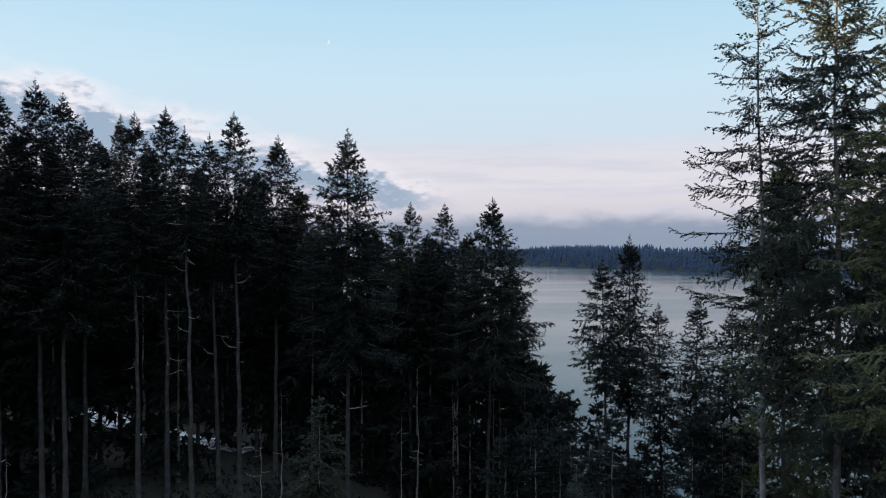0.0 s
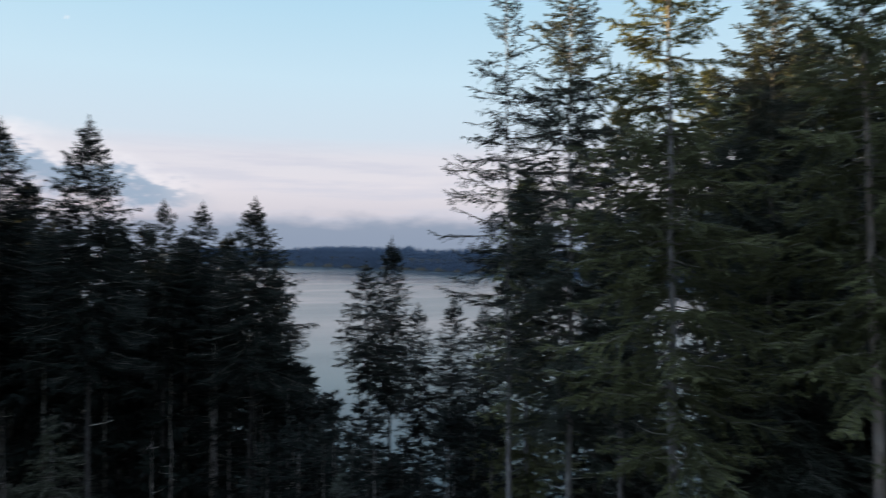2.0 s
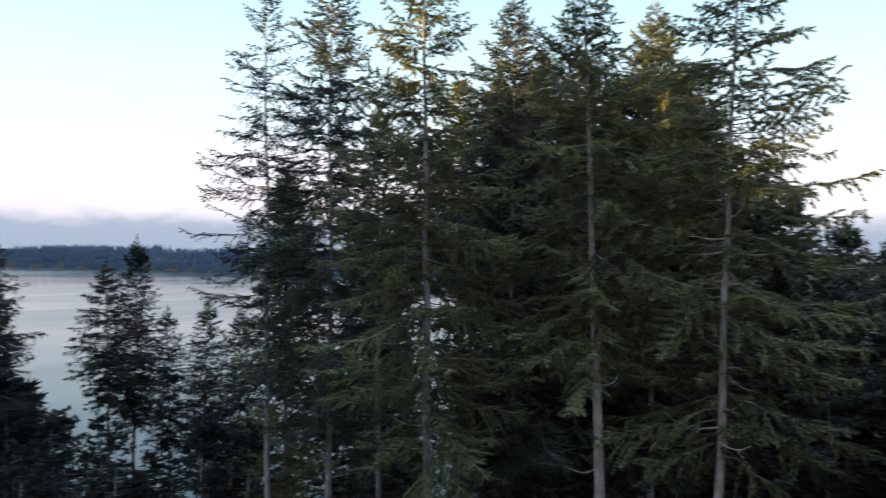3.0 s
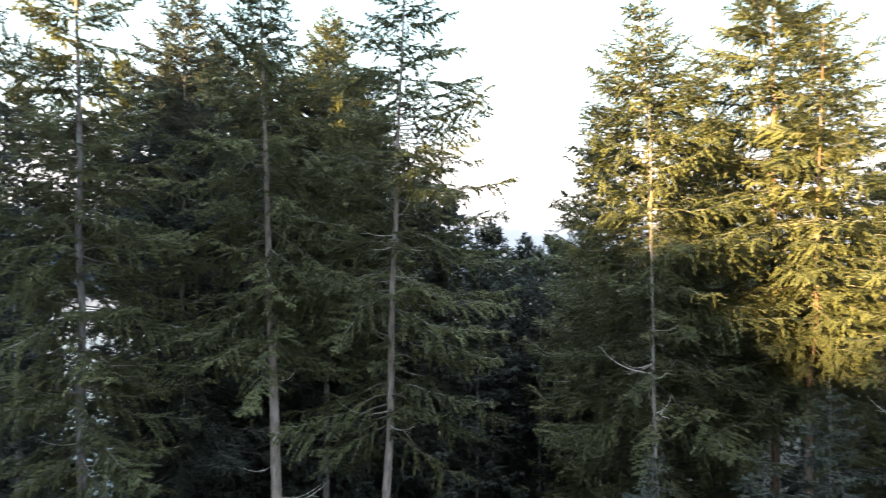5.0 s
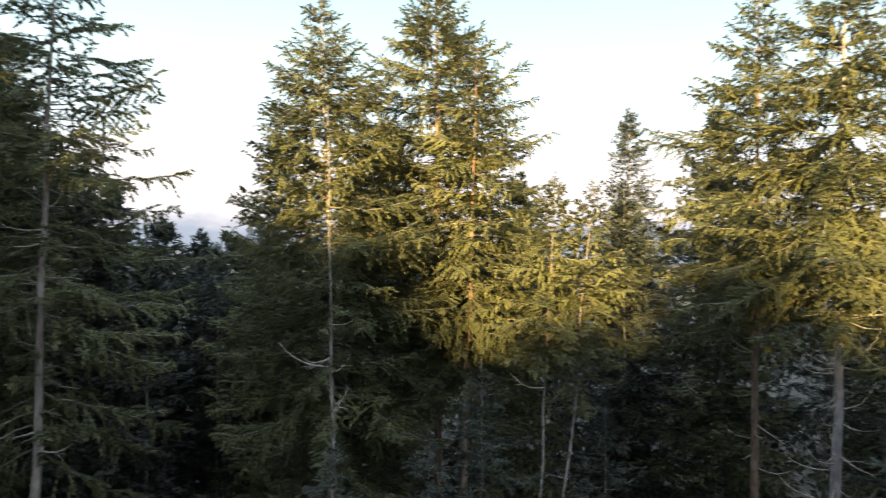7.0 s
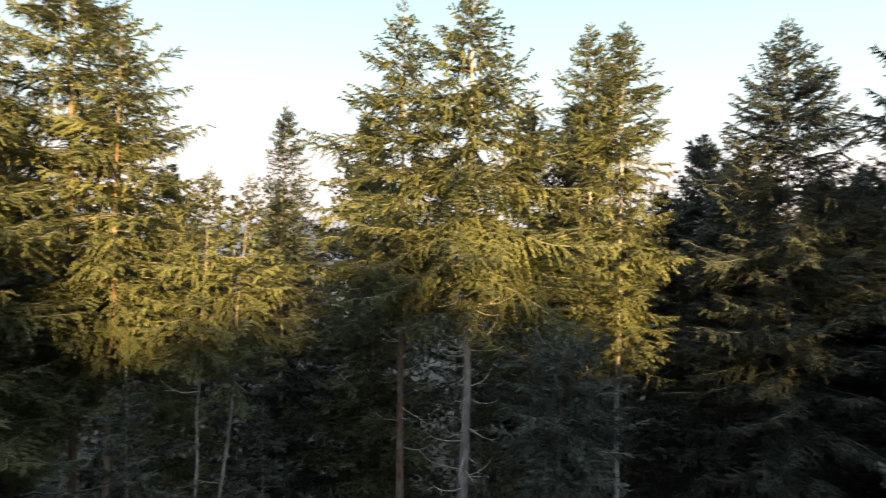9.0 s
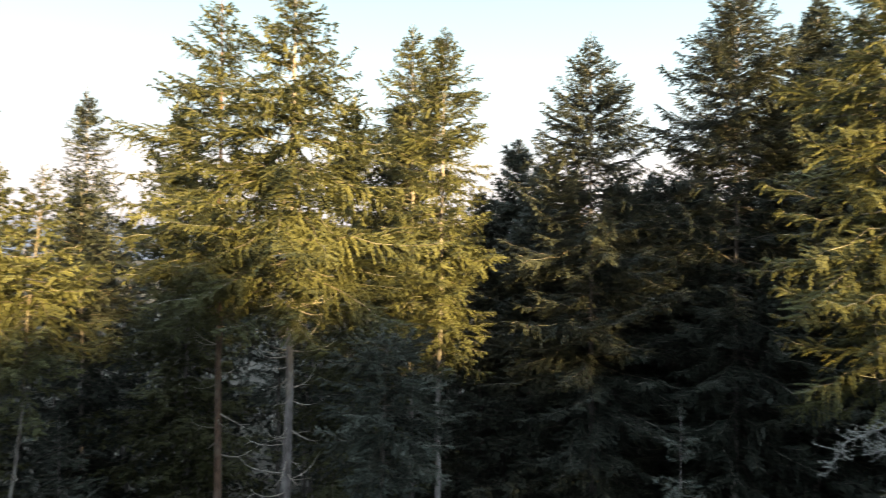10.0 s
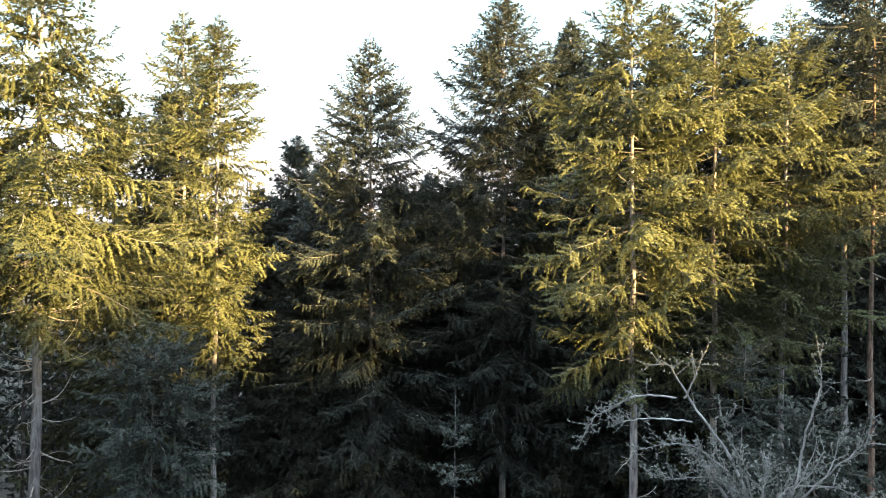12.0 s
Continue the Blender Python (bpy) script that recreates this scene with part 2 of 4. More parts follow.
# ---- boughs: a limb with sprays of drooping side twigs, each twig set with needle blades ----
def make_bough(rng, length, blade, width, per_metre, step, least=5):
    n = 6 if step < 0.1 else 4
    s = np.linspace(0, 1, n)
    sway = rng.normal(0, 0.05) * length
    axis = np.stack([length * s, sway * np.sin(s * 3.1), length * (-0.28 * s ** 1.3 + 0.24 * s ** 3)], 1)
    limb = tube(axis, np.maximum(0.0048 * length * (1 - s) + 0.005, 0.006), 3)
    start, way, size = [], [], []
    grow = 1 + 0.07 * max(0.0, length - 1.5)
    blade, width, step, per_metre = blade * grow ** 0.5, width * grow ** 0.5, step * grow, per_metre / grow ** 0.5
    count = max(least, int(round(length * per_metre)))
    lumps = rng.uniform(0.3, 1.35, 5)                      # sprays gather in clumps along the limb
    for i in range(count + 1):
        q = min(1.0, 0.14 + 0.86 * (i + 0.7 * rng.random()) / count)
        at = np.array([np.interp(q, s, axis[:, k]) for k in range(3)])
        side = 1 if i % 2 else -1
        reach = (0.20 * length + 0.24) * (1 - 0.55 * q ** 3) * rng.uniform(0.7, 1.15) * np.interp(q, np.linspace(0, 1, 5), lumps)
        reach = min(reach, 0.6 * length)
        if q < 0.3:
            reach *= 0.4 + 2 * q
        turn = side * radians(rng.uniform(20, 64)) * (1 if i < count else 0.1)
        fall = radians(rng.uniform(-22, 60))
        d = np.array([math.cos(turn) * math.cos(fall), math.sin(turn) * math.cos(fall), -math.sin(fall)])
        across = np.array([-math.sin(turn), math.cos(turn), 0.0])
        m = max(2 if least > 3 else 1, int(reach / step))
        for j in range(m):
            w = (j + 0.6) / m * reach
            p = at + d * w + np.array([0, 0, -0.18 * w * w])
            k2 = (1.1 - 0.5 * j / m)
            for k in (-1, 1):
                start.append(p)
                way.append(d * rng.uniform(0.6, 1.2) + k * across * rng.uniform(0.4, 1.0) + rng.normal(0, 0.3, 3) + np.array([0, 0, 0.04]))
                size.append(k2 * rng.uniform(0.7, 1.25))
            if rng.random() < 0.8:                        # standing and hanging shoots
                start.append(p + rng.normal(0, 0.04, 3))
                way.append(0.5 * d + rng.normal(0, 0.25, 3) + np.array([0, 0, 0.7 if rng.random() < 0.5 else -0.8]))
                size.append(k2 * rng.uniform(0.7, 1.3))
        start.append(at + d * reach * 0.95)
        way.append(d + rng.normal(0, 0.15, 3))
        size.append(1.0)
    start, way, size = np.array(start), unit(np.array(way)), np.array(size)[:, None]
    m = len(start)
    across = unit(np.cross(way, unit(rng.normal(0, 1.0, (m, 3)) + np.array([0, 0, 0.7]))))
    leaf = np.stack([start - across * width / 2, start + across * width / 2, start + way * blade * size], 1)
    # rounded shading: each bough turns its light and dark sides like a full brush
    mid = leaf.mean(1)
    spine = np.stack([np.interp(mid[:, 0], axis[:, 0], axis[:, k]) for k in range(3)], 1)
    turn = unit((mid - spine) / (0.12 + 0.05 * length) + np.array([0.25, 0, 0.35]) + rng.normal(0, 0.35, (m, 3)))
    wrong = np.einsum("ij,ij->i", np.cross(leaf[:, 1] - leaf[:, 0], leaf[:, 2] - leaf[:, 0]), turn) < 0
    leaf[wrong] = leaf[wrong][:, ::-1]
    round_limb = unit(limb[0] - np.repeat(axis, 3, axis=0))
    return leaf, limb, turn, round_limb


def spray_bough(rng, length, shoot, width, per_metre, step, droop=1.0, spread=1.0):
    """A limb with flat sprays: side branchlets that sag, each set on both sides with slender shoots that point forward; some hang."""
    n = 8
    s = np.linspace(0, 1, n)
    sway = rng.normal(0, 0.06) * length
    axis = np.stack([length * s, sway * np.sin(s * 3.1), length * (-0.22 * s ** 1.3 + 0.20 * s ** 3)], 1)
    axis[1:-1] += rng.normal(0, 0.016, (n - 2, 3)) * length
    limb = tube(axis, np.maximum(0.0052 * length * (1 - s) ** 0.8 + 0.005, 0.006), 4)
    start, way, size, out = [], [], [], []
    up = np.array([0.0, 0.0, 1.0])

    def spray(at, d, reach, sag):
        side = unit(np.cross(d, up) + 1e-6)
        lift = np.cross(side, d)
        m = max(2, int(reach / step))
        for j in range(m):
            w = (j + rng.random()) / m * reach
            p = at + d * w - up * sag * w * w
            t = unit(d - 2 * sag * w * up)
            full = 1.15 - 0.45 * w / reach
            for k in (-1, 1):
                start.append(p)
                way.append(t * rng.uniform(0.6, 1.15) + k * side * rng.uniform(0.2, 1.15) + lift * rng.normal(0.10, 0.45))
                size.append(full * rng.uniform(0.7, 1.15))
                out.append(0.75 * lift + 0.35 * k * side + 0.45 * t)
            if rng.random() < 0.65:                             # shoots that hang below
                start.append(p)
                way.append(t * 0.7 - up * rng.uniform(0.2, 0.9) + side * rng.normal(0, 0.4))
                size.append(full * rng.uniform(0.7, 1.1))
                out.append(0.2 * lift + 0.8 * t)
            if rng.random() < 0.65:                             # shoots that stand above
                start.append(p)
                way.append(t * 0.7 + lift * rng.uniform(0.3, 1.0) + side * rng.normal(0, 0.5))
                size.append(full * rng.uniform(0.6, 1.0))
                out.append(0.8 * lift + 0.5 * t)
        start.append(at + d * reach * 0.9 - up * sag * reach * reach)
        way.append(unit(d - 2 * sag * reach * up))
        size.append(1.0)
        out.append(lift + d)

    count = max(5, int(round(length * per_metre)))
    lumps = rng.uniform(0.35, 1.4, 7)
    for i in range(count + 1):
        q = min(1.0, 0.15 + 0.85 * (i + 0.6 * rng.random()) / count)
        at = np.array([np.interp(q, s, axis[:, k]) for k in range(3)])
        reach = (0.29 * length * (1 - q) ** 0.7 + 0.16 + 0.035 * length) * rng.uniform(0.75, 1.15) * np.interp(q, np.linspace(0, 1, 7), lumps)
        reach = spread * min(reach, 0.5 * length) * (1.0 if q > 0.34 else 0.4 + 1.76 * q)
        turn = (1 if i % 2 else -1) * radians(rng.uniform(28, 58)) * (1 if i < count else 0.1)
        fall = radians(rng.uniform(-16, 24) if rng.random() < 0.78 else rng.uniform(34, 74))
        d = np.array([math.cos(turn) * math.cos(fall), math.sin(turn) * math.cos(fall), -math.sin(fall)])
        spray(at, d, min(reach, 0.75 if fall > 0.55 else 1.6), rng.uniform(0.0, 0.38) * droop)
    start, way, size, out = np.array(start), unit(np.array(way)), np.array(size)[:, None], np.array(out)
    m = len(start)
    across = unit(np.cross(way, unit(out) + rng.normal(0, 0.45, (m, 3))))
    leaf = np.stack([start - across * width / 2, start + across * width / 2, start + way * shoot * size], 1)
    turn = unit(unit(out) + rng.normal(0, 0.09, (m, 3)))
    wrong = np.einsum("ij,ij->i", np.cross(leaf[:, 1] - leaf[:, 0], leaf[:, 2] - leaf[:, 0]), turn) < 0
    leaf[wrong] = leaf[wrong][:, ::-1]
    round_limb = unit(limb[0] - np.repeat(axis, 4, axis=0))
    return leaf, limb, turn, round_limb


LEVELS = {"near": (0.135, 0.058, 7.8, 0.050), "airy": (0.13, 0.052, 6.6, 0.062, 1.1, 0.72), "mid": (0.25, 0.085, 5.2, 0.125, 0.6, 0.9),
          "rank": (0.36, 0.13, 4.0, 0.17), "core": (0.34, 0.15, 3.6, 0.24, 4), "far": (0.58, 0.24, 2.2, 0.38), "deep": (1.3, 0.62, 1.3, 1.0, 2)}
SPRAYED = ("near", "airy", "mid", "rank", "far")
LENGTHS = (0.6, 1.2, 2.0, 3.0, 4.2, 5.4, 6.8)
rng = np.random.default_rng(7)
BOUGHS = {lev: [[(spray_bough if lev in SPRAYED else make_bough)(rng, L, *LEVELS[lev]) for _ in range(6)] for L in LENGTHS] for lev in LEVELS}


def boughs_of(rng, high, low, radius, lean, level, density, shape, flat, ragged, inner=0.5, bare=0.0, face=0.0):
    """Whorls of boughs from the crown's foot (low) to its tip (high), round a stem that leans: (level, length, variant, turn and scale, place)."""
    out = []
    z, turn = low, 0.0
    span = high - low
    gap = {"near": 0.50, "airy": 0.50, "mid": 0.46, "rank": 0.62, "far": 2.0, "deep": 2.6}[level] / density
    gap = min(gap, span / 9)

    def reach_at(z):
        s = (high - z) / span                                   # 0 at the tip, 1 at the foot
        wide = radius * (1 + shape) * s / (s + shape) * (1 - flat * max(0.0, s - 0.72) / 0.28)
        deep = high - z
        return s, min(wide, 0.03 + 0.25 * deep + 0.05 * deep ** 2 if level == "mid" else 99.0 if shape < 0.25 else 0.06 + 0.37 * deep + 0.035 * deep ** 2)

    def add(kind, size, rise, roll, height):
        i = int(np.argmin([abs(size - L) for L in LENGTHS]))
        mat = Matrix.Rotation(turn, 3, "Z") @ Matrix.Rotation(-radians(rise), 3, "Y") @ Matrix.Rotation(roll, 3, "X")
        out.append((kind, i, int(rng.integers(6)), mat, size / LENGTHS[i], (lean[0] * height, lean[1] * height, height)))

    while z < high - 0.12:
        s, outer = reach_at(z)
        n = rng.integers(3, 6) if s > 0.06 else 3
        if level == "mid" and s > 0.12:
            n += 1
        for k in range(n + (1 if outer > 2.5 and level == "near" else 0)):
            turn += 2.399 + rng.normal(0, 0.3)
            size = max(0.07 + 0.12 * min(1, 9 * s), outer * (1 + min(0.22, rng.normal(0, ragged * (0.7 if level == "near" else 1)))))
            if k >= n:
                size *= rng.uniform(0.35, 0.65)                 # short inner boughs
            elif rng.random() < ragged * 0.4 * s:
                size *= 0.5
            if math.cos(turn - face) > 0.6 and rng.random() < bare:
                size = max(0.3, size * 0.3)
            rise = 36 * (1 - s) ** 3 + 8 - (26 if level == "mid" else 22) * s + rng.normal(0, 5 if level == "mid" else 12)
            add(level, size, rise, rng.normal(0, 0.35), min(z + rng.uniform(-0.32, 0.32) * gap, high - 0.1))
        z += gap * rng.uniform(0.6, 1.4) * ((0.5 + 0.5 * min(1, s * 3)) if level == "mid" else (0.36 + 0.64 * min(1, s * 1.8)))
    z = low + 0.05 * span
    while level in ("rank", "mid") and z < high - (1.5 if level == "rank" else 4.0 + 0.2 * span):                   # older short sprays close to the stem
        s, outer = reach_at(z)
        for k in range(4):
            turn += 2.399 + rng.normal(0, 0.3)
            add("core", inner * outer * rng.uniform(0.8, 1.15), 6 - 30 * s + rng.normal(0, 10), 0.0, z)
        z += 0.75 * rng.uniform(0.7, 1.3)
    return out


def needle_mesh(name, leaves, limbs, normals, leaf):
    """Blades, then limbs, in one mesh with rounded shading."""
    lv, lf = limbs
    n = len(leaves) * 3
    tris = np.concatenate([lf[:, [0, 1, 2]], lf[:, [0, 2, 3]]]) + n
    me = mesh_from(name, np.concatenate([leaves.reshape(-1, 3), lv]), np.concatenate([np.arange(n).reshape(-1, 3), tris]), [leaf, LIMB_BARK])
    me.polygons.foreach_set("material_index", np.concatenate([np.zeros(n // 3, np.int32), np.ones(len(tris), np.int32)]))
    me.attributes.new("custom_normal", "FLOAT_VECTOR", "POINT").data.foreach_set("vector", unit(normals).astype(np.float32).ravel())
    return me


def joined_crown(placed, leaf):
    leaves, limbs, sides, rounds = [], [], [], []
    for kind, i, k, turn, scale, at in placed:
        blades, (lv, lf), side, bend = BOUGHS[kind][i][k]
        m = np.array(turn) * scale
        leaves.append(blades @ m.T + np.array(at))
        sides.append(side @ m.T)
        if kind not in ("core", "deep") or not limbs:
            limbs.append((lv @ m.T + np.array(at), lf))
            rounds.append(bend @ m.T)
    return needle_mesh("crown", np.concatenate(leaves), joined(limbs), np.concatenate([np.repeat(np.concatenate(sides), 3, axis=0), *rounds]), leaf)


@functools.cache
def bough_mesh(level, i, k, leaf):
    blades, limb, side, bend = BOUGHS[level][i][k]
    return needle_mesh("bough", blades, limb, np.concatenate([np.repeat(side, 3, axis=0), bend]), leaf)


def stem(rng, height, thick, lean, sides=9):
    n = 14
    t = np.linspace(0, 1, n)
    wob = rng.normal(0, 0.05, (n, 2)) * np.sin(t * 3.14)[:, None]
    z = t * height
    p = np.stack([lean[0] * z + wob[:, 0], lean[1] * z + wob[:, 1], z], 1)
    r = thick / 2 * (1 - 0.93 * t ** 0.9) + thick * 0.22 * np.exp(-t * 22)
    return tube(p, r, sides)


def part(name, me, parent, label=""):
    ob = new(name, me)
    ob.parent = parent
    if label:
        ob["label"] = label
    return ob


def dead_branch_mesh(rng):
    s = np.linspace(0, 1, 7)
    long = rng.uniform(0.9, 1.5)
    sag = rng.uniform(-0.45, 0.05)
    p = np.stack([s * long, 0.07 * np.sin(s * 5 + rng.random() * 6) * s, sag * s * long + rng.uniform(0.1, 0.55) * s ** 3], 1)
    pieces = [tube(p, 0.025 * (1 - 0.8 * s), 4)]
    for k in range(rng.integers(1, 4)):
        i = rng.integers(2, 6)
        d = np.array([0.7, rng.choice([-1, 1]) * 0.6, rng.uniform(-0.4, 0.2)]) * rng.uniform(0.2, 0.45)
        q = p[i] + np.linspace(0, 1, 3)[:, None] * d
        pieces.append(tube(q, np.array([0.010, 0.007, 0.003]), 3))
    v, f = joined(pieces)
    return mesh_from("dead_branch", v, f, DEAD_WOOD)


DEAD = [dead_branch_mesh(rng) for _ in range(6)]
SEED = [100]


def fir(x, y, top, foot, radius, thick, level="near", leaf=None, wood=None, density=1.0, shape=0.5, flat=0.35, ragged=0.2,
        lean=(0.0, 0.0), dead=0, dead_to=None, inner=0.5, bare=0.0, label="tall green Douglas fir with grey bark on the slope", group="", name="fir_tree", base=None):
    """A conifer on the ground at x, y: top and foot are the heights of the crown's tip and of its lowest boughs; a
    small shape makes a convex crown;
    bare is the share of boughs cut short towards the camera, so that the trunk shows in its view."""
    SEED[0] += 1
    r = np.random.default_rng(SEED[0])
    g = ground_height(x, y) - 0.3 if base is None else base
    tree = new(name)
    tree.location = (x, y, g)
    tagged(tree, label, "tree", group)
    high, low = top - g, max(foot - g, 0.3)
    v, f = stem(r, high, thick, lean)
    part("trunk", mesh_from("trunk", v, f, wood or BARK_GREY, True), tree)
    placed = boughs_of(r, high, low, radius, lean, level, density, shape, flat, ragged, inner, bare, math.atan2(-y, -x))
    if level in ("near", "airy"):
        for _, i, k, turn, scale, at in placed:
            b = part("bough", bough_mesh(level, i, k, leaf or FIR_GREEN), tree)
            b.matrix_basis = Matrix.Translation(at) @ turn.to_4x4() @ Matrix.Scale(scale, 4)
    else:
        part("crown", joined_crown(placed, leaf or FIR_GREEN), tree)
    for k in range(dead):
        z = r.uniform(max(1.0, low - 9.0 if dead_to is None else low), low + 1.5 if dead_to is None else dead_to - g)
        a = r.uniform(0, 6.28)
        b = part("dead_branch", DEAD[r.integers(6)], tree, "bare pale dead branch")
        b.location = (lean[0] * z, lean[1] * z, z)
        b.rotation_euler = (r.normal(0, 0.3), r.normal(0.05, 0.2), a)
        b.scale = (r.uniform(0.9, 1.8),) * 3
    return tree

# ---- ground, lake, far shore ----
LAKE = -18.0
LX, LY = math.sin(radians(35.0)), math.cos(radians(35.0))       # the way down to the lake


def ease_in(a, lo, hi):
    a = np.clip((a - lo) / (hi - lo), 0, 1)
    return a * a * (3 - 2 * a)


def ground_height(x, y):
    """Level at the clearing, falling to the near shore, a basin under the lake, a low wooded bank beyond."""
    u = x * LX + y * LY
    w = x * LY - y * LX
    far = 850.0 - 0.42 * w
    v = u - 1.0 * np.maximum(0.0, w - 12.0) - 0.6 * np.maximum(0.0, -w - 28.0)               # the shore bends away on the wooded side
    h = -24.0 * ease_in(v, 22.0, 128.0) + 0.5 * np.sin(x * 0.11 + 1) * np.sin(y * 0.09)
    h = h + (22.0 * ease_in(u, far - 12, far + 14) + 3.0 * ease_in(u, far + 20, far + 260)) * ease_in(-h, 2.0, 20.0)
    # an unseen hill, added on the sunward side to keep the far shore in shade
    a, b = -x * 0.966 + y * 0.259, x * 0.259 + y * 0.966
    h = h + 380.0 * np.exp(-((a - 2000.0) / 420.0) ** 2 - (np.maximum(0, np.abs(b - 1150.0) - 380.0) / 130.0) ** 2)
    return h - 0.022 * np.maximum(0.0, np.hypot(x, y) - 1300.0)


def radial_sheet(name, radii, count, height, mat):
    a = np.arange(count) * 2 * math.pi / count
    x, y = radii[:, None] * np.cos(a) - 3.3, radii[:, None] * np.sin(a) - 2.1
    v = np.stack([x, y, height(x, y)], -1).reshape(-1, 3)
    n = len(radii)
    i, j = np.meshgrid(np.arange(n - 1), np.arange(count), indexing="ij")
    k = (j + 1) % count
    f = np.stack([i * count + j, i * count + k, (i + 1) * count + k, (i + 1) * count + j], -1)[:, :, ::-1].reshape(-1, 4)
    return new(name, mesh_from(name, v, f, mat, True))


radii = np.concatenate([[0.001], np.linspace(4, 140, 60), np.geomspace(150, 700, 24), np.linspace(710, 1400, 60), np.geomspace(1450, 4800, 16)])
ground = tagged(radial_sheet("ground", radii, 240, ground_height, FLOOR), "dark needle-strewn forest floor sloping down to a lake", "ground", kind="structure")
v = np.array([[a, b, LAKE] for a, b in ((-1800, -300), (3200, -300), (3200, 2400), (-1800, 2400))], float)
water = tagged(new("water", mesh_from("water", v, np.array([[0, 1, 2, 3]]), WATER)), "calm lake reflecting the pale evening sky", "lake", kind="structure")


def far_woods():
    """Conifers packed along the bank across the lake: uneven tapering tiers, one mesh."""
    r = np.random.default_rng(3)
    n = 9000
    w = r.uniform(-900, 520, n)
    front = r.random(n) < 0.5
    u = 850.0 - 0.42 * w - 3 + np.where(front, 11 * r.random(n) - 3, r.random(n) ** 1.6 * 220)
    x, y = u * LX + w * LY, u * LY - w * LX
    g = ground_height(x, y)
    tall = np.where(front, r.uniform(4, 11, n), r.uniform(10, 19, n)) * (0.8 + 0.2 * np.sin(w * 0.013 + 1.0 + np.sin(w * 0.031)))
    pieces_v, pieces_f = [], []
    sides, base = 5, 0
    j = np.arange(sides)
    for i in range(n):
        rad = tall[i] * r.uniform(0.16, 0.26)
        a = r.random() * 6.28 + j * 2 * math.pi / sides
        for lo, hi, wd in ((0.0, 0.72, 1.0), (0.45, 1.0, 0.6)):
            rr = rad * wd * r.uniform(0.6, 1.3, sides)
            ring = np.stack([x[i] + rr * np.cos(a), y[i] + rr * np.sin(a), g[i] + lo * tall[i] + r.normal(0, 0.5, sides)], 1)
            pieces_v.append(np.concatenate([ring, [[x[i], y[i], g[i] + hi * tall[i]]]]))
            pieces_f.append(np.stack([base + j, base + (j + 1) % sides, np.full(sides, base + sides)], 1))
            base += sides + 1
    return mesh_from("far_woods", np.concatenate(pieces_v), np.concatenate(pieces_f), HAZED_WOOD)


tagged(new("far_woods", far_woods()), "dense conifers tinted haze-blue along the far lake shore", "woods", kind="stuff")

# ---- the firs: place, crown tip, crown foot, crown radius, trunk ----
fir(-32.21, 50.62, 33.29, 18.23, 3.62, 0.47, label="tall dark Douglas fir in shade, one of a dense row", level="mid", wood=BARK_SHADED, leaf=FIR_SHADED, shape=1.5, flat=0.15, ragged=0.16, density=1.5)
fir(-30.82, 53.80, 34.51, 18.01, 4.12, 0.48, lean=(-0.008, -0.004), label="tall dark Douglas fir in shade, one of a dense row", level="mid", wood=BARK_SHADED, leaf=FIR_SHADED, shape=1.5, flat=0.15, ragged=0.16, density=1.5)
fir(-28.51, 52.80, 33.26, 16.37, 4.53, 0.46, label="tall dark Douglas fir in shade, one of a dense row", level="mid", wood=BARK_SHADED, leaf=FIR_SHADED, shape=1.5, flat=0.15, ragged=0.16, density=1.5)
fir(-30.05, 58.76, 32.50, 15.73, 5.31, 0.46, label="tall dark Douglas fir in shade, one of a dense row", level="mid", wood=BARK_SHADED, leaf=FIR_SHADED, shape=1.5, flat=0.15, ragged=0.16, density=1.5)
fir(-23.17, 53.17, 31.83, 19.75, 3.62, 0.45, lean=(-0.004, -0.002), label="tall dark fir with a long bare trunk in shade", dead=5, level="mid", wood=BARK_SHADED, leaf=FIR_SHADED, shape=1.5, flat=0.15, ragged=0.16, density=1.5)
fir(-35.60, 77.19, 35.99, 13.75, 3.85, 0.50, lean=(0.005, 0.002), label="tall dark Douglas fir in shade, one of a dense row", level="mid", wood=BARK_SHADED, leaf=FIR_SHADED, shape=1.5, flat=0.15, ragged=0.16, density=1.5)
fir(-22.00, 55.82, 32.78, 20.09, 3.14, 0.46, label="tall dark fir with a long bare trunk in shade", dead=5, level="mid", wood=BARK_SHADED, leaf=FIR_SHADED, shape=1.5, flat=0.15, ragged=0.16, density=1.5)
fir(-18.21, 50.84, 30.36, 21.89, 2.72, 0.43, lean=(-0.014, -0.005), label="tall dark fir with a long bare trunk in shade", dead=6, level="mid", wood=BARK_SHADED, leaf=FIR_SHADED, shape=1.5, flat=0.15, ragged=0.16, density=1.5)
fir(-18.90, 59.05, 31.09, 19.51, 3.12, 0.44, lean=(-0.021, -0.007), label="tall dark fir with a long bare trunk in shade", dead=4, level="mid", wood=BARK_SHADED, leaf=FIR_SHADED, shape=1.5, flat=0.15, ragged=0.16, density=1.5)
fir(-16.14, 55.71, 32.33, 20.99, 3.62, 0.46, lean=(-0.012, -0.003), label="tall dark fir with a long bare trunk in shade", dead=6, level="mid", wood=BARK_SHADED, leaf=FIR_SHADED, shape=1.5, flat=0.15, ragged=0.16, density=1.5)
fir(-14.97, 62.22, 31.53, 16.34, 4.51, 0.45, lean=(0.011, 0.003), label="tall dark Douglas fir in shade, one of a dense row", level="mid", wood=BARK_SHADED, leaf=FIR_SHADED, shape=1.5, flat=0.15, ragged=0.16, density=1.5)
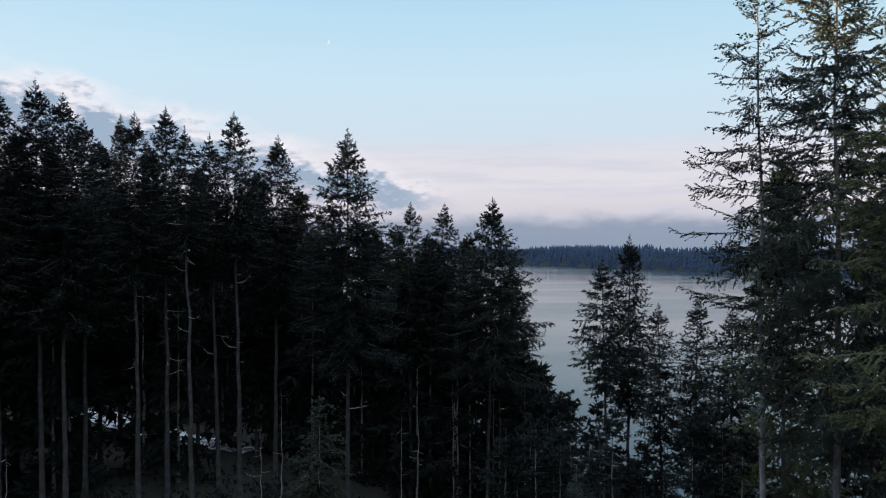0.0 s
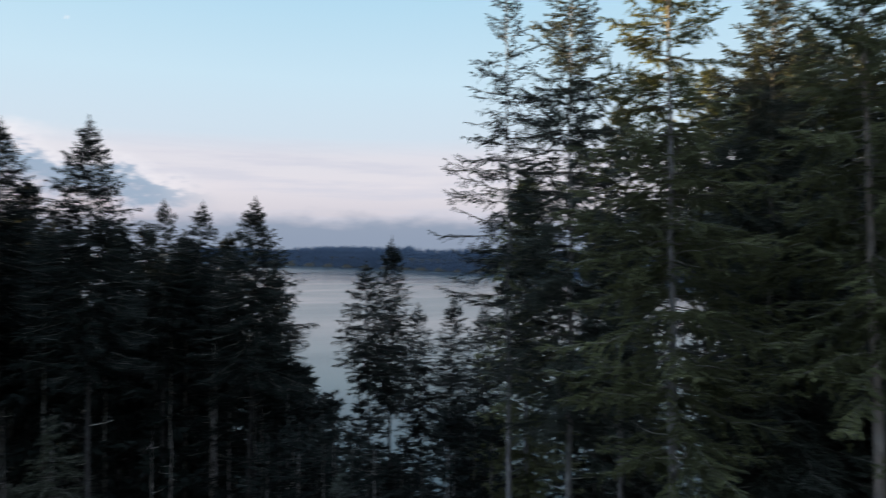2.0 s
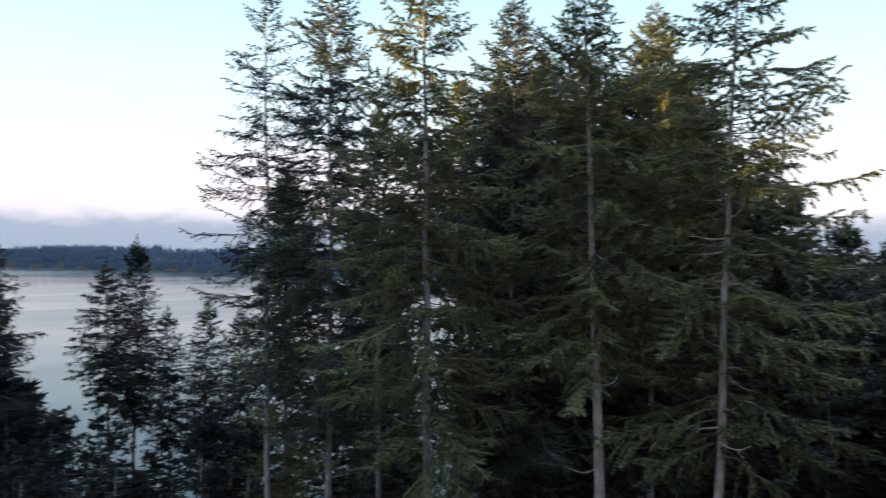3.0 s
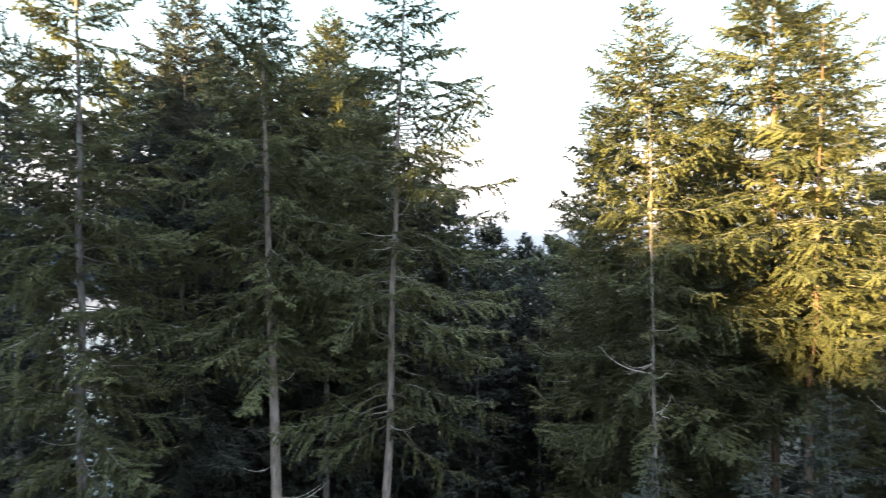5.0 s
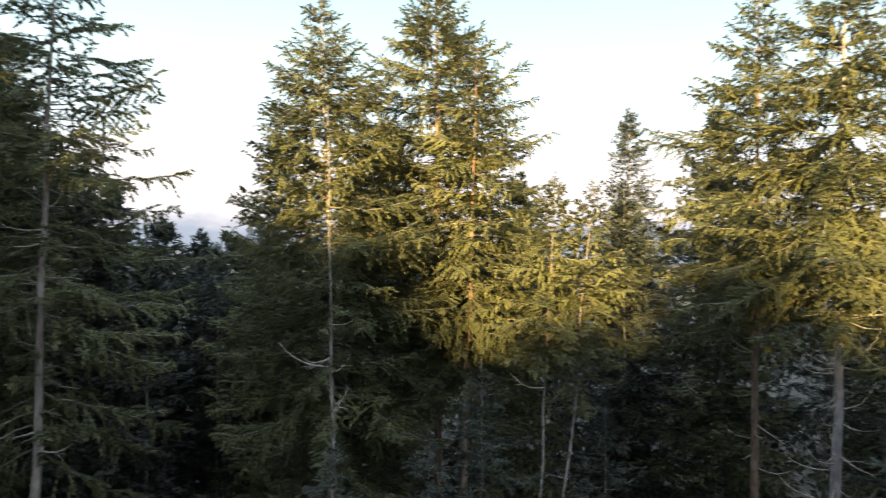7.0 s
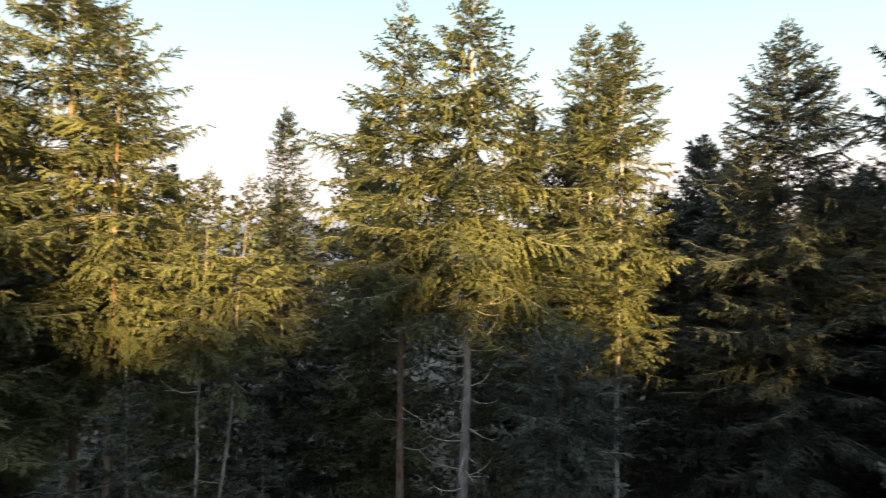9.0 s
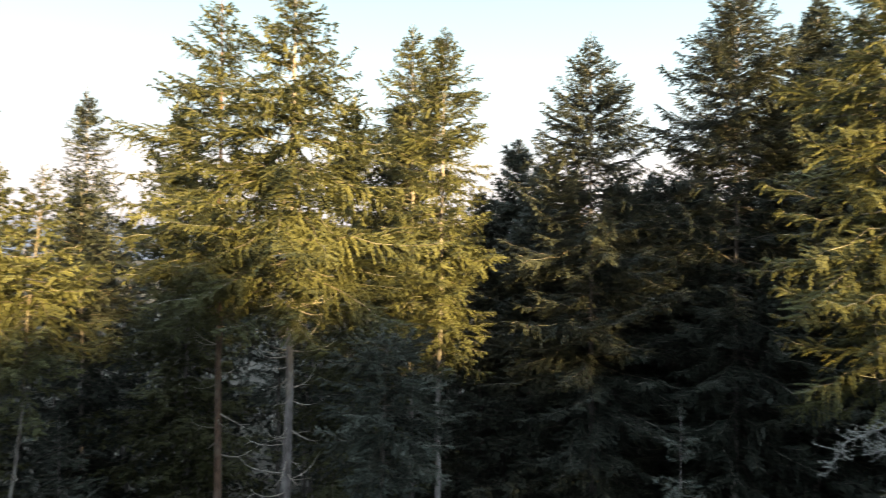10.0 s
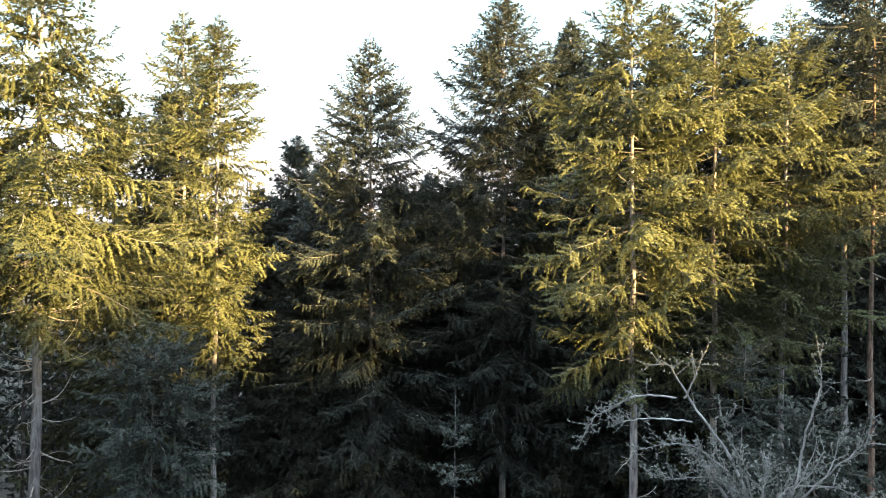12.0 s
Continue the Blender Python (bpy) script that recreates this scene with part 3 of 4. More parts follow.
fir(-7.55, 55.49, 30.97, 13.38, 5.18, 0.46, label="tall dark Douglas fir with an open ragged crown", dead=4, level="mid", wood=BARK_SHADED, leaf=FIR_SHADED, shape=1.5, flat=0.15, ragged=0.16, density=1.5)
fir(-17.04, 98.54, 25.75, 11.46, 4.53, 0.42, label="tall dark Douglas fir in shade, one of a dense row", level="mid", wood=BARK_SHADED, leaf=FIR_SHADED, shape=1.5, flat=0.15, ragged=0.16, density=1.5)
fir(-3.05, 65.93, 25.72, 14.94, 3.65, 0.42, label="tall dark fir with a long bare trunk in shade", dead=3, level="mid", wood=BARK_SHADED, leaf=FIR_SHADED, shape=1.5, flat=0.15, ragged=0.16, density=1.5)
fir(-1.75, 67.99, 25.78, 14.72, 4.11, 0.43, lean=(0.065, 0.000), label="tall dark fir with a long bare trunk in shade", dead=3, level="mid", wood=BARK_SHADED, leaf=FIR_SHADED, shape=1.5, flat=0.15, ragged=0.16, density=1.5)
fir(3.86, 61.88, 25.93, 10.88, 5.74, 0.44, lean=(0.017, -0.001), label="dark Douglas fir with a broad skirt of boughs", dead=3, level="mid", wood=BARK_SHADED, leaf=FIR_SHADED, shape=1.5, flat=0.15, ragged=0.16, density=1.5)
fir(13.51, 56.41, 20.68, 10.00, 3.03, 0.39, lean=(-0.027, 0.006), label="slim dark fir with a bare lower trunk before the lake", flat=0.6, level="mid", leaf=FIR_SHADED, shape=0.9, wood=BARK_SHADED, density=1.3)
fir(15.81, 59.95, 22.67, 7.35, 2.74, 0.43, lean=(0.005, -0.001), label="slim dark fir with a bare lower trunk before the lake", ragged=0.18, density=1.3, level="mid", leaf=FIR_SHADED, shape=0.9, wood=BARK_SHADED)
fir(21.63, 68.68, 16.01, 2.38, 3.04, 0.39, lean=(-0.019, 0.006), label="short dark fir before the lake", density=1.2, level="mid", leaf=FIR_SHADED, shape=0.9, wood=BARK_SHADED)
fir(23.59, 65.91, 16.96, 2.18, 3.24, 0.39, lean=(0.012, -0.004), label="short dark fir before the lake", level="mid", leaf=FIR_SHADED, shape=0.9, wood=BARK_SHADED, density=1.2)
fir(23.72, 57.28, 16.78, 1.95, 3.37, 0.36, lean=(-0.003, 0.001), label="short dark fir before the lake", density=1.2, level="mid", leaf=FIR_SHADED, shape=0.9, wood=BARK_SHADED)
fir(16.79, 36.31, 37.71, 14.25, 5.0, 0.42, lean=(-0.013, 0.006), level="airy", shape=1.7, density=0.9, ragged=0.34, flat=0.5, label="tall slender fir with a thin open crown", dead=4, leaf=FIR_SHADED, inner=0.15)
fir(18.70, 33.08, 37.92, 11.96, 4.80, 0.50, lean=(-0.005, 0.003), shape=0.75, density=1.1, ragged=0.3, label="tall dense Douglas fir beside the slender one", dead=4, leaf=FIR_BLUE_SHADED, inner=0.2)
fir(17.88, 22.83, 35.95, 13.51, 5.23, 0.58, lean=(-0.018, 0.014), shape=0.75, density=1.0, ragged=0.32, label="tall fir with mossy limbs and a stout trunk", dead=14, dead_to=29.0, bare=0.50)
fir(25.03, 25.88, 35.04, 8.98, 6.17, 0.50, shape=0.7, density=1.3, label="bushy Douglas fir with dense dark boughs", ragged=0.3, leaf=FIR_BLUE_SHADED)
fir(20.62, 15.86, 32.12, 17.85, 4.92, 0.66, lean=(-0.026, 0.032), shape=0.6, density=1.25, ragged=0.3, label="tall fir with a stout grey trunk bare below", dead=8, wood=BARK_TAN, bare=0.30)
fir(32.85, 22.83, 35.65, 15.47, 6.13, 0.50, lean=(-0.002, 0.003), shape=0.45, density=1.2, label="dark fir with a bare grey trunk below", dead=5)
fir(22.42, 13.18, 33.59, 15.22, 5.44, 0.52, lean=(0.010, -0.017), shape=0.75, density=0.9, ragged=0.14, label="tall grey-trunked fir with drooping open boughs", dead=20, dead_to=27.0, wood=BARK_TAN, inner=0.4, bare=0.85)
fir(31.75, 4.14, 33.68, 10.28, 6.20, 0.36, lean=(-0.007, 0.043), shape=0.5, ragged=0.16, label="sunlit golden-green fir with a thin pale trunk", wood=BARK_TAN, dead=26, dead_to=25.0, density=1.45, bare=0.70)
fir(36.00, -0.24, 36.69, 14.93, 6.65, 0.60, lean=(-0.000, 0.021), shape=0.4, ragged=0.2, label="large sunlit fir with a red-brown trunk", wood=BARK_RED, density=1.35, bare=0.40)
fir(32.99, -1.01, 31.40, 16.68, 4.46, 0.45, lean=(-0.001, -0.016), shape=0.5, ragged=0.28, label="sunlit fir with hanging mossy boughs", wood=BARK_RED)
fir(28.76, -3.79, 25.14, 17.58, 2.30, 0.24, lean=(-0.005, -0.032), shape=0.27, label="slim fir with a thin bare trunk below", wood=BARK_PALE, dead=4, density=1.5, ragged=0.15)
fir(29.67, -4.61, 25.02, 16.94, 3.03, 0.26, lean=(-0.014, -0.068), shape=0.27, label="slim sunlit fir with a thin bare trunk below", wood=BARK_PALE, dead=5, density=1.5, ragged=0.15)
fir(57.87, -15.85, 34.22, 16.20, 3.35, 0.48, lean=(0.004, 0.017), level="mid", leaf=FIR_BLUE_SHADED, density=1.5, label="pointed fir standing behind the sunlit ones", shape=1.0)
fir(26.95, -15.32, 34.08, 20.15, 7.13, 0.66, shape=0.68, ragged=0.2, label="broad sunlit Douglas fir with bare dead limbs below", dead=46, density=1.3, wood=BARK_GREY, bare=0.20)
fir(32.76, -14.93, 34.95, 19.19, 6.17, 0.55, lean=(0.004, 0.008), shape=0.6, ragged=0.25, label="sunlit fir behind the broad one", wood=BARK_RED, dead=14)
fir(35.46, -29.31, 36.98, 16.01, 4.77, 0.51, lean=(0.007, 0.009), shape=0.5, label="feathery fir with a thin pale top", density=1.2)
fir(26.90, -23.93, 33.67, 16.61, 3.12, 0.42, shape=0.3, flat=0.2, label="narrow sunlit fir with clumped boughs", ragged=0.2, density=1.5)
fir(24.22, -33.70, 34.91, 6.95, 6.17, 0.50, lean=(0.014, 0.011), shape=0.32, label="pointed fir mostly in shade", density=1.35, bare=0.10, flat=0.6, leaf=FIR_BLUE_SHADED)
fir(38.52, -43.36, 31.55, 14.90, 4.18, 0.45, lean=(0.009, 0.008), level="mid", label="dark fir standing farther back", shape=0.9)
fir(18.80, -39.78, 38.94, 9.64, 6.98, 0.50, lean=(0.007, 0.004), shape=0.3, leaf=FIR_BLUE_SHADED, label="dense blue-green fir in shade", density=1.35)
fir(7.66, -29.01, 34.20, 17.61, 5.27, 0.55, lean=(0.012, 0.003), shape=0.5, ragged=0.27, label="sunlit fir with a stout blue-grey trunk below", dead=8, density=1.1, bare=0.10)
fir(5.37, -32.56, 35.24, 17.39, 5.50, 0.50, shape=0.55, ragged=0.3, label="tall sunlit fir with a pale straight trunk", wood=BARK_TAN, dead=5, bare=0.30)
fir(3.12, -35.87, 33.85, 18.24, 4.71, 0.48, lean=(-0.014, -0.001), shape=0.6, ragged=0.3, label="sunlit fir with spreading boughs")
fir(0.32, -45.00, 39.57, 23.14, 6.09, 0.55, lean=(0.010, 0.000), leaf=FIR_BLUE_SHADED, label="fir with a long dark bare trunk", dead=5)
fir(-0.71, -39.99, 37.03, 24.10, 6.13, 0.45, shape=0.22, ragged=0.3, label="fir with a sun-flecked bare trunk", dead=4, wood=BARK_RED, leaf=FIR_BLUE_SHADED)
fir(21.85, -15.90, 18.4, 13.0, 3.2, 0.22, lean=(-0.020, -0.028), shape=0.15, leaf=FIR_GREY, label="low grey-green fir with a thin trunk", density=1.5)
fir(10.57, -19.29, 17.63, 12.60, 0.91, 0.12, lean=(0.010, 0.006), leaf=FIR_GREY, label="young pale grey-green fir below the big ones", density=0.9, name="fir_sapling", shape=0.9)
fir(23.78, 3.26, 15.58, 11.09, 1.84, 0.12, lean=(-0.002, 0.016), leaf=FIR_BLUE_SHADED, label="young blue-green fir sapling", name="fir_sapling")
fir(25.00, 0.10, 15.51, 10.74, 1.58, 0.12, lean=(-0.000, 0.016), leaf=FIR_BLUE_SHADED, label="young blue-green fir sapling", name="fir_sapling")
fir(25.94, -1.84, 17.87, 10.45, 2.23, 0.16, lean=(0.001, 0.016), leaf=FIR_BLUE_SHADED, label="young drooping fir among the trunks", name="fir_sapling")
fir(29.13, -7.17, 15.72, 9.36, 2.43, 0.14, lean=(0.004, 0.016), leaf=FIR_BLUE_SHADED, label="young fir among the trunks", name="fir_sapling")
fir(8.62, 45.18, 7.58, 1.05, 2.55, 0.12, level="mid", leaf=FIR_GREY, label="young pale fir on the dark slope", name="fir_sapling")
fir(-8.01, 45.30, 12.29, 5.43, 2.41, 0.14, level="mid", leaf=LEAF_DULL, label="small pale-leaved evergreen tree on the dark slope", shape=0.15, name="young_tree")
fir(0.86, -22.98, 17.76, 13.12, 2.28, 0.14, lean=(0.008, 0.000), leaf=FIR_BLUE_SHADED, label="pale grey-green young fir behind bare branches", shape=0.22, name="fir_sapling")
fir(3.99, -27.72, 18.57, 13.62, 2.40, 0.18, lean=(-0.029, -0.004), leaf=FIR_BLUE_SHADED, label="young fir with hanging grey-green boughs", shape=0.15, name="fir_sapling")
# added before the golden fir so that a pale trunk shows from the camera
fir(28.25, 3.82, 27.61, 17.46, 1.59, 0.30, lean=(-0.005, 0.030), shape=0.5, density=0.35, label="thin half-bare fir with a pale trunk", wood=BARK_PALE, dead=12)
fir(25.39, 38.36, 30.97, 20.64, 4.56, 0.48, lean=(-0.010, 0.007), leaf=FIR_BLUE_SHADED, level="rank", inner=0.4, shape=0.32, ragged=0.16, density=1.1, label="dark fir in the second rank of the wood")
fir(30.42, 35.83, 33.33, 21.81, 5.51, 0.51, lean=(-0.010, 0.008), leaf=FIR_GREEN, level="rank", inner=0.4, shape=0.32, ragged=0.16, density=1.1, label="dark fir in the second rank of the wood")
fir(32.23, 29.95, 34.40, 2.90, 5.55, 0.51, lean=(-0.009, 0.010), leaf=FIR_BLUE_SHADED, level="rank", inner=0.4, shape=0.32, ragged=0.16, density=1.1, label="dark fir in the second rank of the wood")
fir(39.70, 30.39, 31.97, 1.11, 5.41, 0.49, lean=(-0.008, 0.011), leaf=FIR_BLUE_SHADED, level="rank", inner=0.4, shape=0.32, ragged=0.16, density=1.1, label="dark fir in the second rank of the wood")
fir(38.80, 24.72, 32.83, 3.59, 5.81, 0.48, lean=(-0.007, 0.011), leaf=FIR_GREEN, level="rank", inner=0.4, shape=0.32, ragged=0.16, density=1.1, label="dark fir in the second rank of the wood")
fir(21.99, 44.91, 27.27, -0.92, 4.06, 0.45, lean=(-0.010, 0.005), leaf=FIR_GREEN, level="rank", inner=0.4, shape=0.32, ragged=0.16, density=1.1, label="dark fir in the second rank of the wood")
fir(39.97, 18.40, 25.47, 1.98, 3.97, 0.39, lean=(-0.006, 0.013), leaf=FIR_BLUE_SHADED, level="rank", inner=0.4, shape=0.32, ragged=0.16, density=1.1, label="dark fir in the second rank of the wood")
fir(48.44, 18.92, 24.08, -1.70, 4.22, 0.37, lean=(-0.005, 0.014), leaf=FIR_BLUE_SHADED, level="rank", inner=0.4, shape=0.32, ragged=0.16, density=1.1, label="dark fir in the second rank of the wood")
fir(56.86, 19.16, 23.33, -5.31, 3.79, 0.36, lean=(-0.005, 0.014), leaf=FIR_BLUE_SHADED, level="rank", inner=0.4, shape=0.32, ragged=0.16, density=1.1, label="dark fir in the second rank of the wood")
fir(53.88, 15.28, 22.74, -3.39, 4.04, 0.35, lean=(-0.004, 0.015), leaf=FIR_BLUE_SHADED, level="rank", inner=0.4, shape=0.32, ragged=0.16, density=1.1, label="dark fir in the second rank of the wood")
fir(49.87, 3.61, 31.33, 0.25, 5.41, 0.45, lean=(-0.001, 0.015), leaf=FIR_GREEN, level="rank", inner=0.4, shape=0.32, ragged=0.16, density=1.1, label="dark fir in the second rank of the wood")
fir(43.69, -5.19, 26.91, 4.33, 4.36, 0.40, lean=(0.002, 0.015), leaf=FIR_GREEN, level="rank", inner=0.4, shape=0.32, ragged=0.16, density=1.1, label="dark fir in the second rank of the wood")
fir(44.90, 9.99, 28.89, 1.29, 4.98, 0.42, lean=(-0.003, 0.015), leaf=FIR_GREEN, level="rank", inner=0.4, shape=0.32, ragged=0.16, density=1.1, label="dark fir in the second rank of the wood")
fir(46.37, -12.41, 25.90, 1.56, 4.76, 0.39, lean=(0.004, 0.016), leaf=FIR_BLUE_SHADED, level="rank", inner=0.4, shape=0.32, ragged=0.16, density=1.1, label="dark fir in the second rank of the wood")
fir(42.59, -17.38, 31.03, 1.79, 5.39, 0.44, lean=(0.006, 0.015), leaf=FIR_GREEN, level="rank", inner=0.4, shape=0.32, ragged=0.16, density=1.1, label="dark fir in the second rank of the wood")
fir(39.38, -27.44, 32.23, 0.58, 5.19, 0.46, lean=(0.009, 0.013), leaf=FIR_GREEN, level="rank", inner=0.4, shape=0.32, ragged=0.16, density=1.1, label="dark fir in the second rank of the wood")
fir(37.30, -30.21, 32.65, 0.69, 4.33, 0.46, lean=(0.010, 0.012), leaf=FIR_BLUE_SHADED, level="rank", inner=0.4, shape=0.32, ragged=0.16, density=1.1, label="dark fir in the second rank of the wood")
fir(35.15, -35.56, 26.69, 0.22, 4.06, 0.40, lean=(0.011, 0.011), leaf=FIR_GREY, level="rank", inner=0.4, shape=0.32, ragged=0.16, density=1.1, label="dark fir in the second rank of the wood")
fir(29.99, -34.88, 25.58, 2.32, 4.56, 0.38, lean=(0.011, 0.010), leaf=FIR_GREY, level="rank", inner=0.4, shape=0.32, ragged=0.16, density=1.1, label="dark fir in the second rank of the wood")
fir(24.54, -43.57, 27.55, -0.16, 4.51, 0.41, lean=(0.010, 0.006), leaf=FIR_BLUE_SHADED, level="rank", inner=0.4, shape=0.32, ragged=0.16, density=1.1, label="dark fir in the second rank of the wood")
fir(25.69, -40.54, 26.83, 0.70, 3.89, 0.40, lean=(0.010, 0.006), leaf=FIR_BLUE_SHADED, level="rank", inner=0.4, shape=0.32, ragged=0.16, density=1.1, label="dark fir in the second rank of the wood")
fir(17.70, -46.76, 34.73, 0.24, 5.86, 0.48, lean=(0.010, 0.004), leaf=FIR_BLUE_SHADED, level="rank", inner=0.4, shape=0.32, ragged=0.16, density=1.1, label="dark fir in the second rank of the wood")
fir(10.04, -46.94, 33.13, 1.97, 5.63, 0.46, lean=(0.009, 0.002), leaf=FIR_GREEN, level="rank", inner=0.4, shape=0.32, ragged=0.16, density=1.1, label="dark fir in the second rank of the wood")
fir(4.98, -46.74, 35.65, 3.23, 5.93, 0.49, lean=(0.009, 0.001), leaf=FIR_BLUE_SHADED, level="rank", inner=0.4, shape=0.32, ragged=0.16, density=1.1, label="dark fir in the second rank of the wood")
fir(2.09, -49.96, 36.11, 2.70, 6.31, 0.50, lean=(0.008, 0.000), leaf=FIR_BLUE_SHADED, level="rank", inner=0.4, shape=0.32, ragged=0.16, density=1.1, label="dark fir in the second rank of the wood")
fir(-1.58, -51.98, 36.84, 2.80, 6.56, 0.50, lean=(0.007, -0.000), leaf=FIR_BLUE_SHADED, level="rank", inner=0.4, shape=0.32, ragged=0.16, density=1.1, label="dark fir in the second rank of the wood")
fir(28.64, -36.00, 23.67, 1.73, 4.56, 0.36, lean=(0.010, 0.008), leaf=FIR_GREY, level="rank", inner=0.4, shape=0.32, ragged=0.16, density=1.1, label="dark fir in the second rank of the wood")
fir(34.96, -41.16, 26.71, -1.70, 4.38, 0.40, lean=(0.010, 0.008), leaf=FIR_GREY, level="rank", inner=0.4, shape=0.32, ragged=0.16, density=1.1, label="dark fir in the second rank of the wood")
fir(31.14, -46.54, 28.06, -2.83, 4.54, 0.42, lean=(0.010, 0.007), leaf=FIR_GREY, level="rank", inner=0.4, shape=0.32, ragged=0.16, density=1.1, label="dark fir in the second rank of the wood")
fir(29.06, -47.87, 28.65, -2.84, 4.54, 0.42, lean=(0.010, 0.006), leaf=FIR_GREY, level="rank", inner=0.4, shape=0.32, ragged=0.16, density=1.1, label="dark fir in the second rank of the wood")
fir(27.27, -51.19, 29.39, -3.67, 4.71, 0.43, lean=(0.010, 0.006), leaf=FIR_BLUE_SHADED, level="rank", inner=0.4, shape=0.32, ragged=0.16, density=1.1, label="dark fir in the second rank of the wood")
fir(20.91, -49.79, 32.77, -1.65, 5.36, 0.46, lean=(0.010, 0.004), leaf=FIR_BLUE_SHADED, level="rank", inner=0.4, shape=0.32, ragged=0.16, density=1.1, label="dark fir in the second rank of the wood")
fir(37.13, -39.21, 26.20, -1.48, 3.89, 0.39, lean=(0.009, 0.009), leaf=FIR_GREY, level="rank", inner=0.4, shape=0.32, ragged=0.16, density=1.1, label="dark fir in the second rank of the wood")
fir(15.94, -44.21, 37.68, 1.61, 6.36, 0.52, lean=(0.010, 0.004), leaf=FIR_BLUE_SHADED, level="rank", inner=0.4, shape=0.32, ragged=0.16, density=1.1, label="dark fir in the second rank of the wood")
fir(14.61, -47.82, 37.36, 0.57, 6.31, 0.51, lean=(0.010, 0.003), leaf=FIR_BLUE_SHADED, level="rank", inner=0.4, shape=0.32, ragged=0.16, density=1.1, label="dark fir in the second rank of the wood")
fir(9.94, -44.91, 37.65, 2.75, 6.22, 0.51, lean=(0.009, 0.002), leaf=FIR_BLUE_SHADED, level="rank", inner=0.4, shape=0.32, ragged=0.16, density=1.1, label="dark fir in the second rank of the wood")
fir(32.28, 26.87, 33.66, 4.13, 5.68, 0.50, lean=(-0.009, 0.010), leaf=FIR_BLUE_SHADED, level="rank", inner=0.4, shape=0.32, ragged=0.16, density=1.1, label="dark fir in the second rank of the wood")
fir(36.18, 25.05, 34.46, 4.02, 5.95, 0.50, lean=(-0.008, 0.011), leaf=FIR_BLUE_SHADED, level="rank", inner=0.4, shape=0.32, ragged=0.16, density=1.1, label="dark fir in the second rank of the wood")
fir(31.63, 33.41, 33.36, 1.64, 5.39, 0.50, lean=(-0.010, 0.009), leaf=FIR_BLUE_SHADED, level="rank", inner=0.4, shape=0.32, ragged=0.16, density=1.1, label="dark fir in the second rank of the wood")
fir(29.30, 38.02, 30.19, 22.16, 4.33, 0.47, lean=(-0.010, 0.008), leaf=FIR_BLUE_SHADED, level="rank", inner=0.4, shape=0.32, ragged=0.16, density=1.1, label="dark fir in the second rank of the wood")
fir(33.33, -37.27, 30.15, 2.49, 4.06, 0.44, lean=(0.011, 0.010), leaf=FIR_GREY, level="rank", inner=0.4, shape=0.32, ragged=0.16, density=1.1, label="dark fir in the second rank of the wood")
fir(30.30, -37.23, 28.83, 3.78, 4.76, 0.42, lean=(0.011, 0.009), leaf=FIR_GREY, level="rank", inner=0.4, shape=0.32, ragged=0.16, density=1.1, label="dark fir in the second rank of the wood")
fir(30.29, -39.78, 27.98, 3.42, 4.96, 0.41, lean=(0.012, 0.009), leaf=FIR_GREY, level="rank", inner=0.4, shape=0.32, ragged=0.16, density=1.1, label="dark fir in the second rank of the wood")
fir(6.56, -46.54, 37.24, 2.93, 6.36, 0.51, lean=(0.009, 0.001), leaf=FIR_BLUE_SHADED, level="rank", inner=0.4, shape=0.32, ragged=0.16, density=1.1, label="dark fir in the second rank of the wood")
fir(31.40, 30.83, 32.76, 3.55, 5.95, 0.49, lean=(-0.008, 0.008), leaf=FIR_BLUE_SHADED, level="rank", inner=0.4, shape=0.32, ragged=0.16, density=1.1, label="dark fir in the second rank of the wood")
fir(33.43, 25.43, 31.92, 3.58, 5.30, 0.48, lean=(-0.008, 0.010), leaf=FIR_BLUE_SHADED, level="rank", inner=0.4, shape=0.32, ragged=0.16, density=1.1, label="dark fir in the second rank of the wood")
fir(37.62, 22.83, 31.04, 2.24, 5.16, 0.46, lean=(-0.007, 0.012), leaf=FIR_BLUE_SHADED, level="rank", inner=0.4, shape=0.32, ragged=0.16, density=1.1, label="dark fir in the second rank of the wood")
fir(40.90, 21.06, 27.23, 1.14, 4.56, 0.41, lean=(-0.007, 0.012), leaf=FIR_BLUE_SHADED, level="rank", inner=0.4, shape=0.32, ragged=0.16, density=1.1, label="dark fir in the second rank of the wood")
fir(-39.55, 64.90, 32.42, 7.73, 4.59, 0.46, lean=(0.005, 0.003), leaf=FIR_SHADED, level="rank", wood=BARK_SHADED, shape=0.7, ragged=0.12, density=1.2, label="dark fir in the second rank of the row")
fir(-37.10, 66.33, 30.84, 7.41, 4.59, 0.44, lean=(0.005, 0.003), leaf=FIR_SHADED, level="rank", wood=BARK_SHADED, shape=0.7, ragged=0.12, density=1.2, label="dark fir in the second rank of the row")
fir(-33.43, 68.25, 31.74, 6.99, 4.59, 0.45, lean=(0.005, 0.002), leaf=FIR_SHADED, level="rank", wood=BARK_SHADED, shape=0.7, ragged=0.12, density=1.2, label="dark fir in the second rank of the row")
fir(-29.39, 70.09, 31.55, 6.58, 4.59, 0.45, lean=(0.004, 0.002), leaf=FIR_SHADED, level="rank", wood=BARK_SHADED, shape=0.7, ragged=0.12, density=1.2, label="dark fir in the second rank of the row")
fir(-25.15, 71.72, 29.81, 6.22, 4.21, 0.43, lean=(0.004, 0.001), leaf=FIR_SHADED, level="rank", wood=BARK_SHADED, shape=0.7, ragged=0.12, density=1.2, label="dark fir in the second rank of the row")
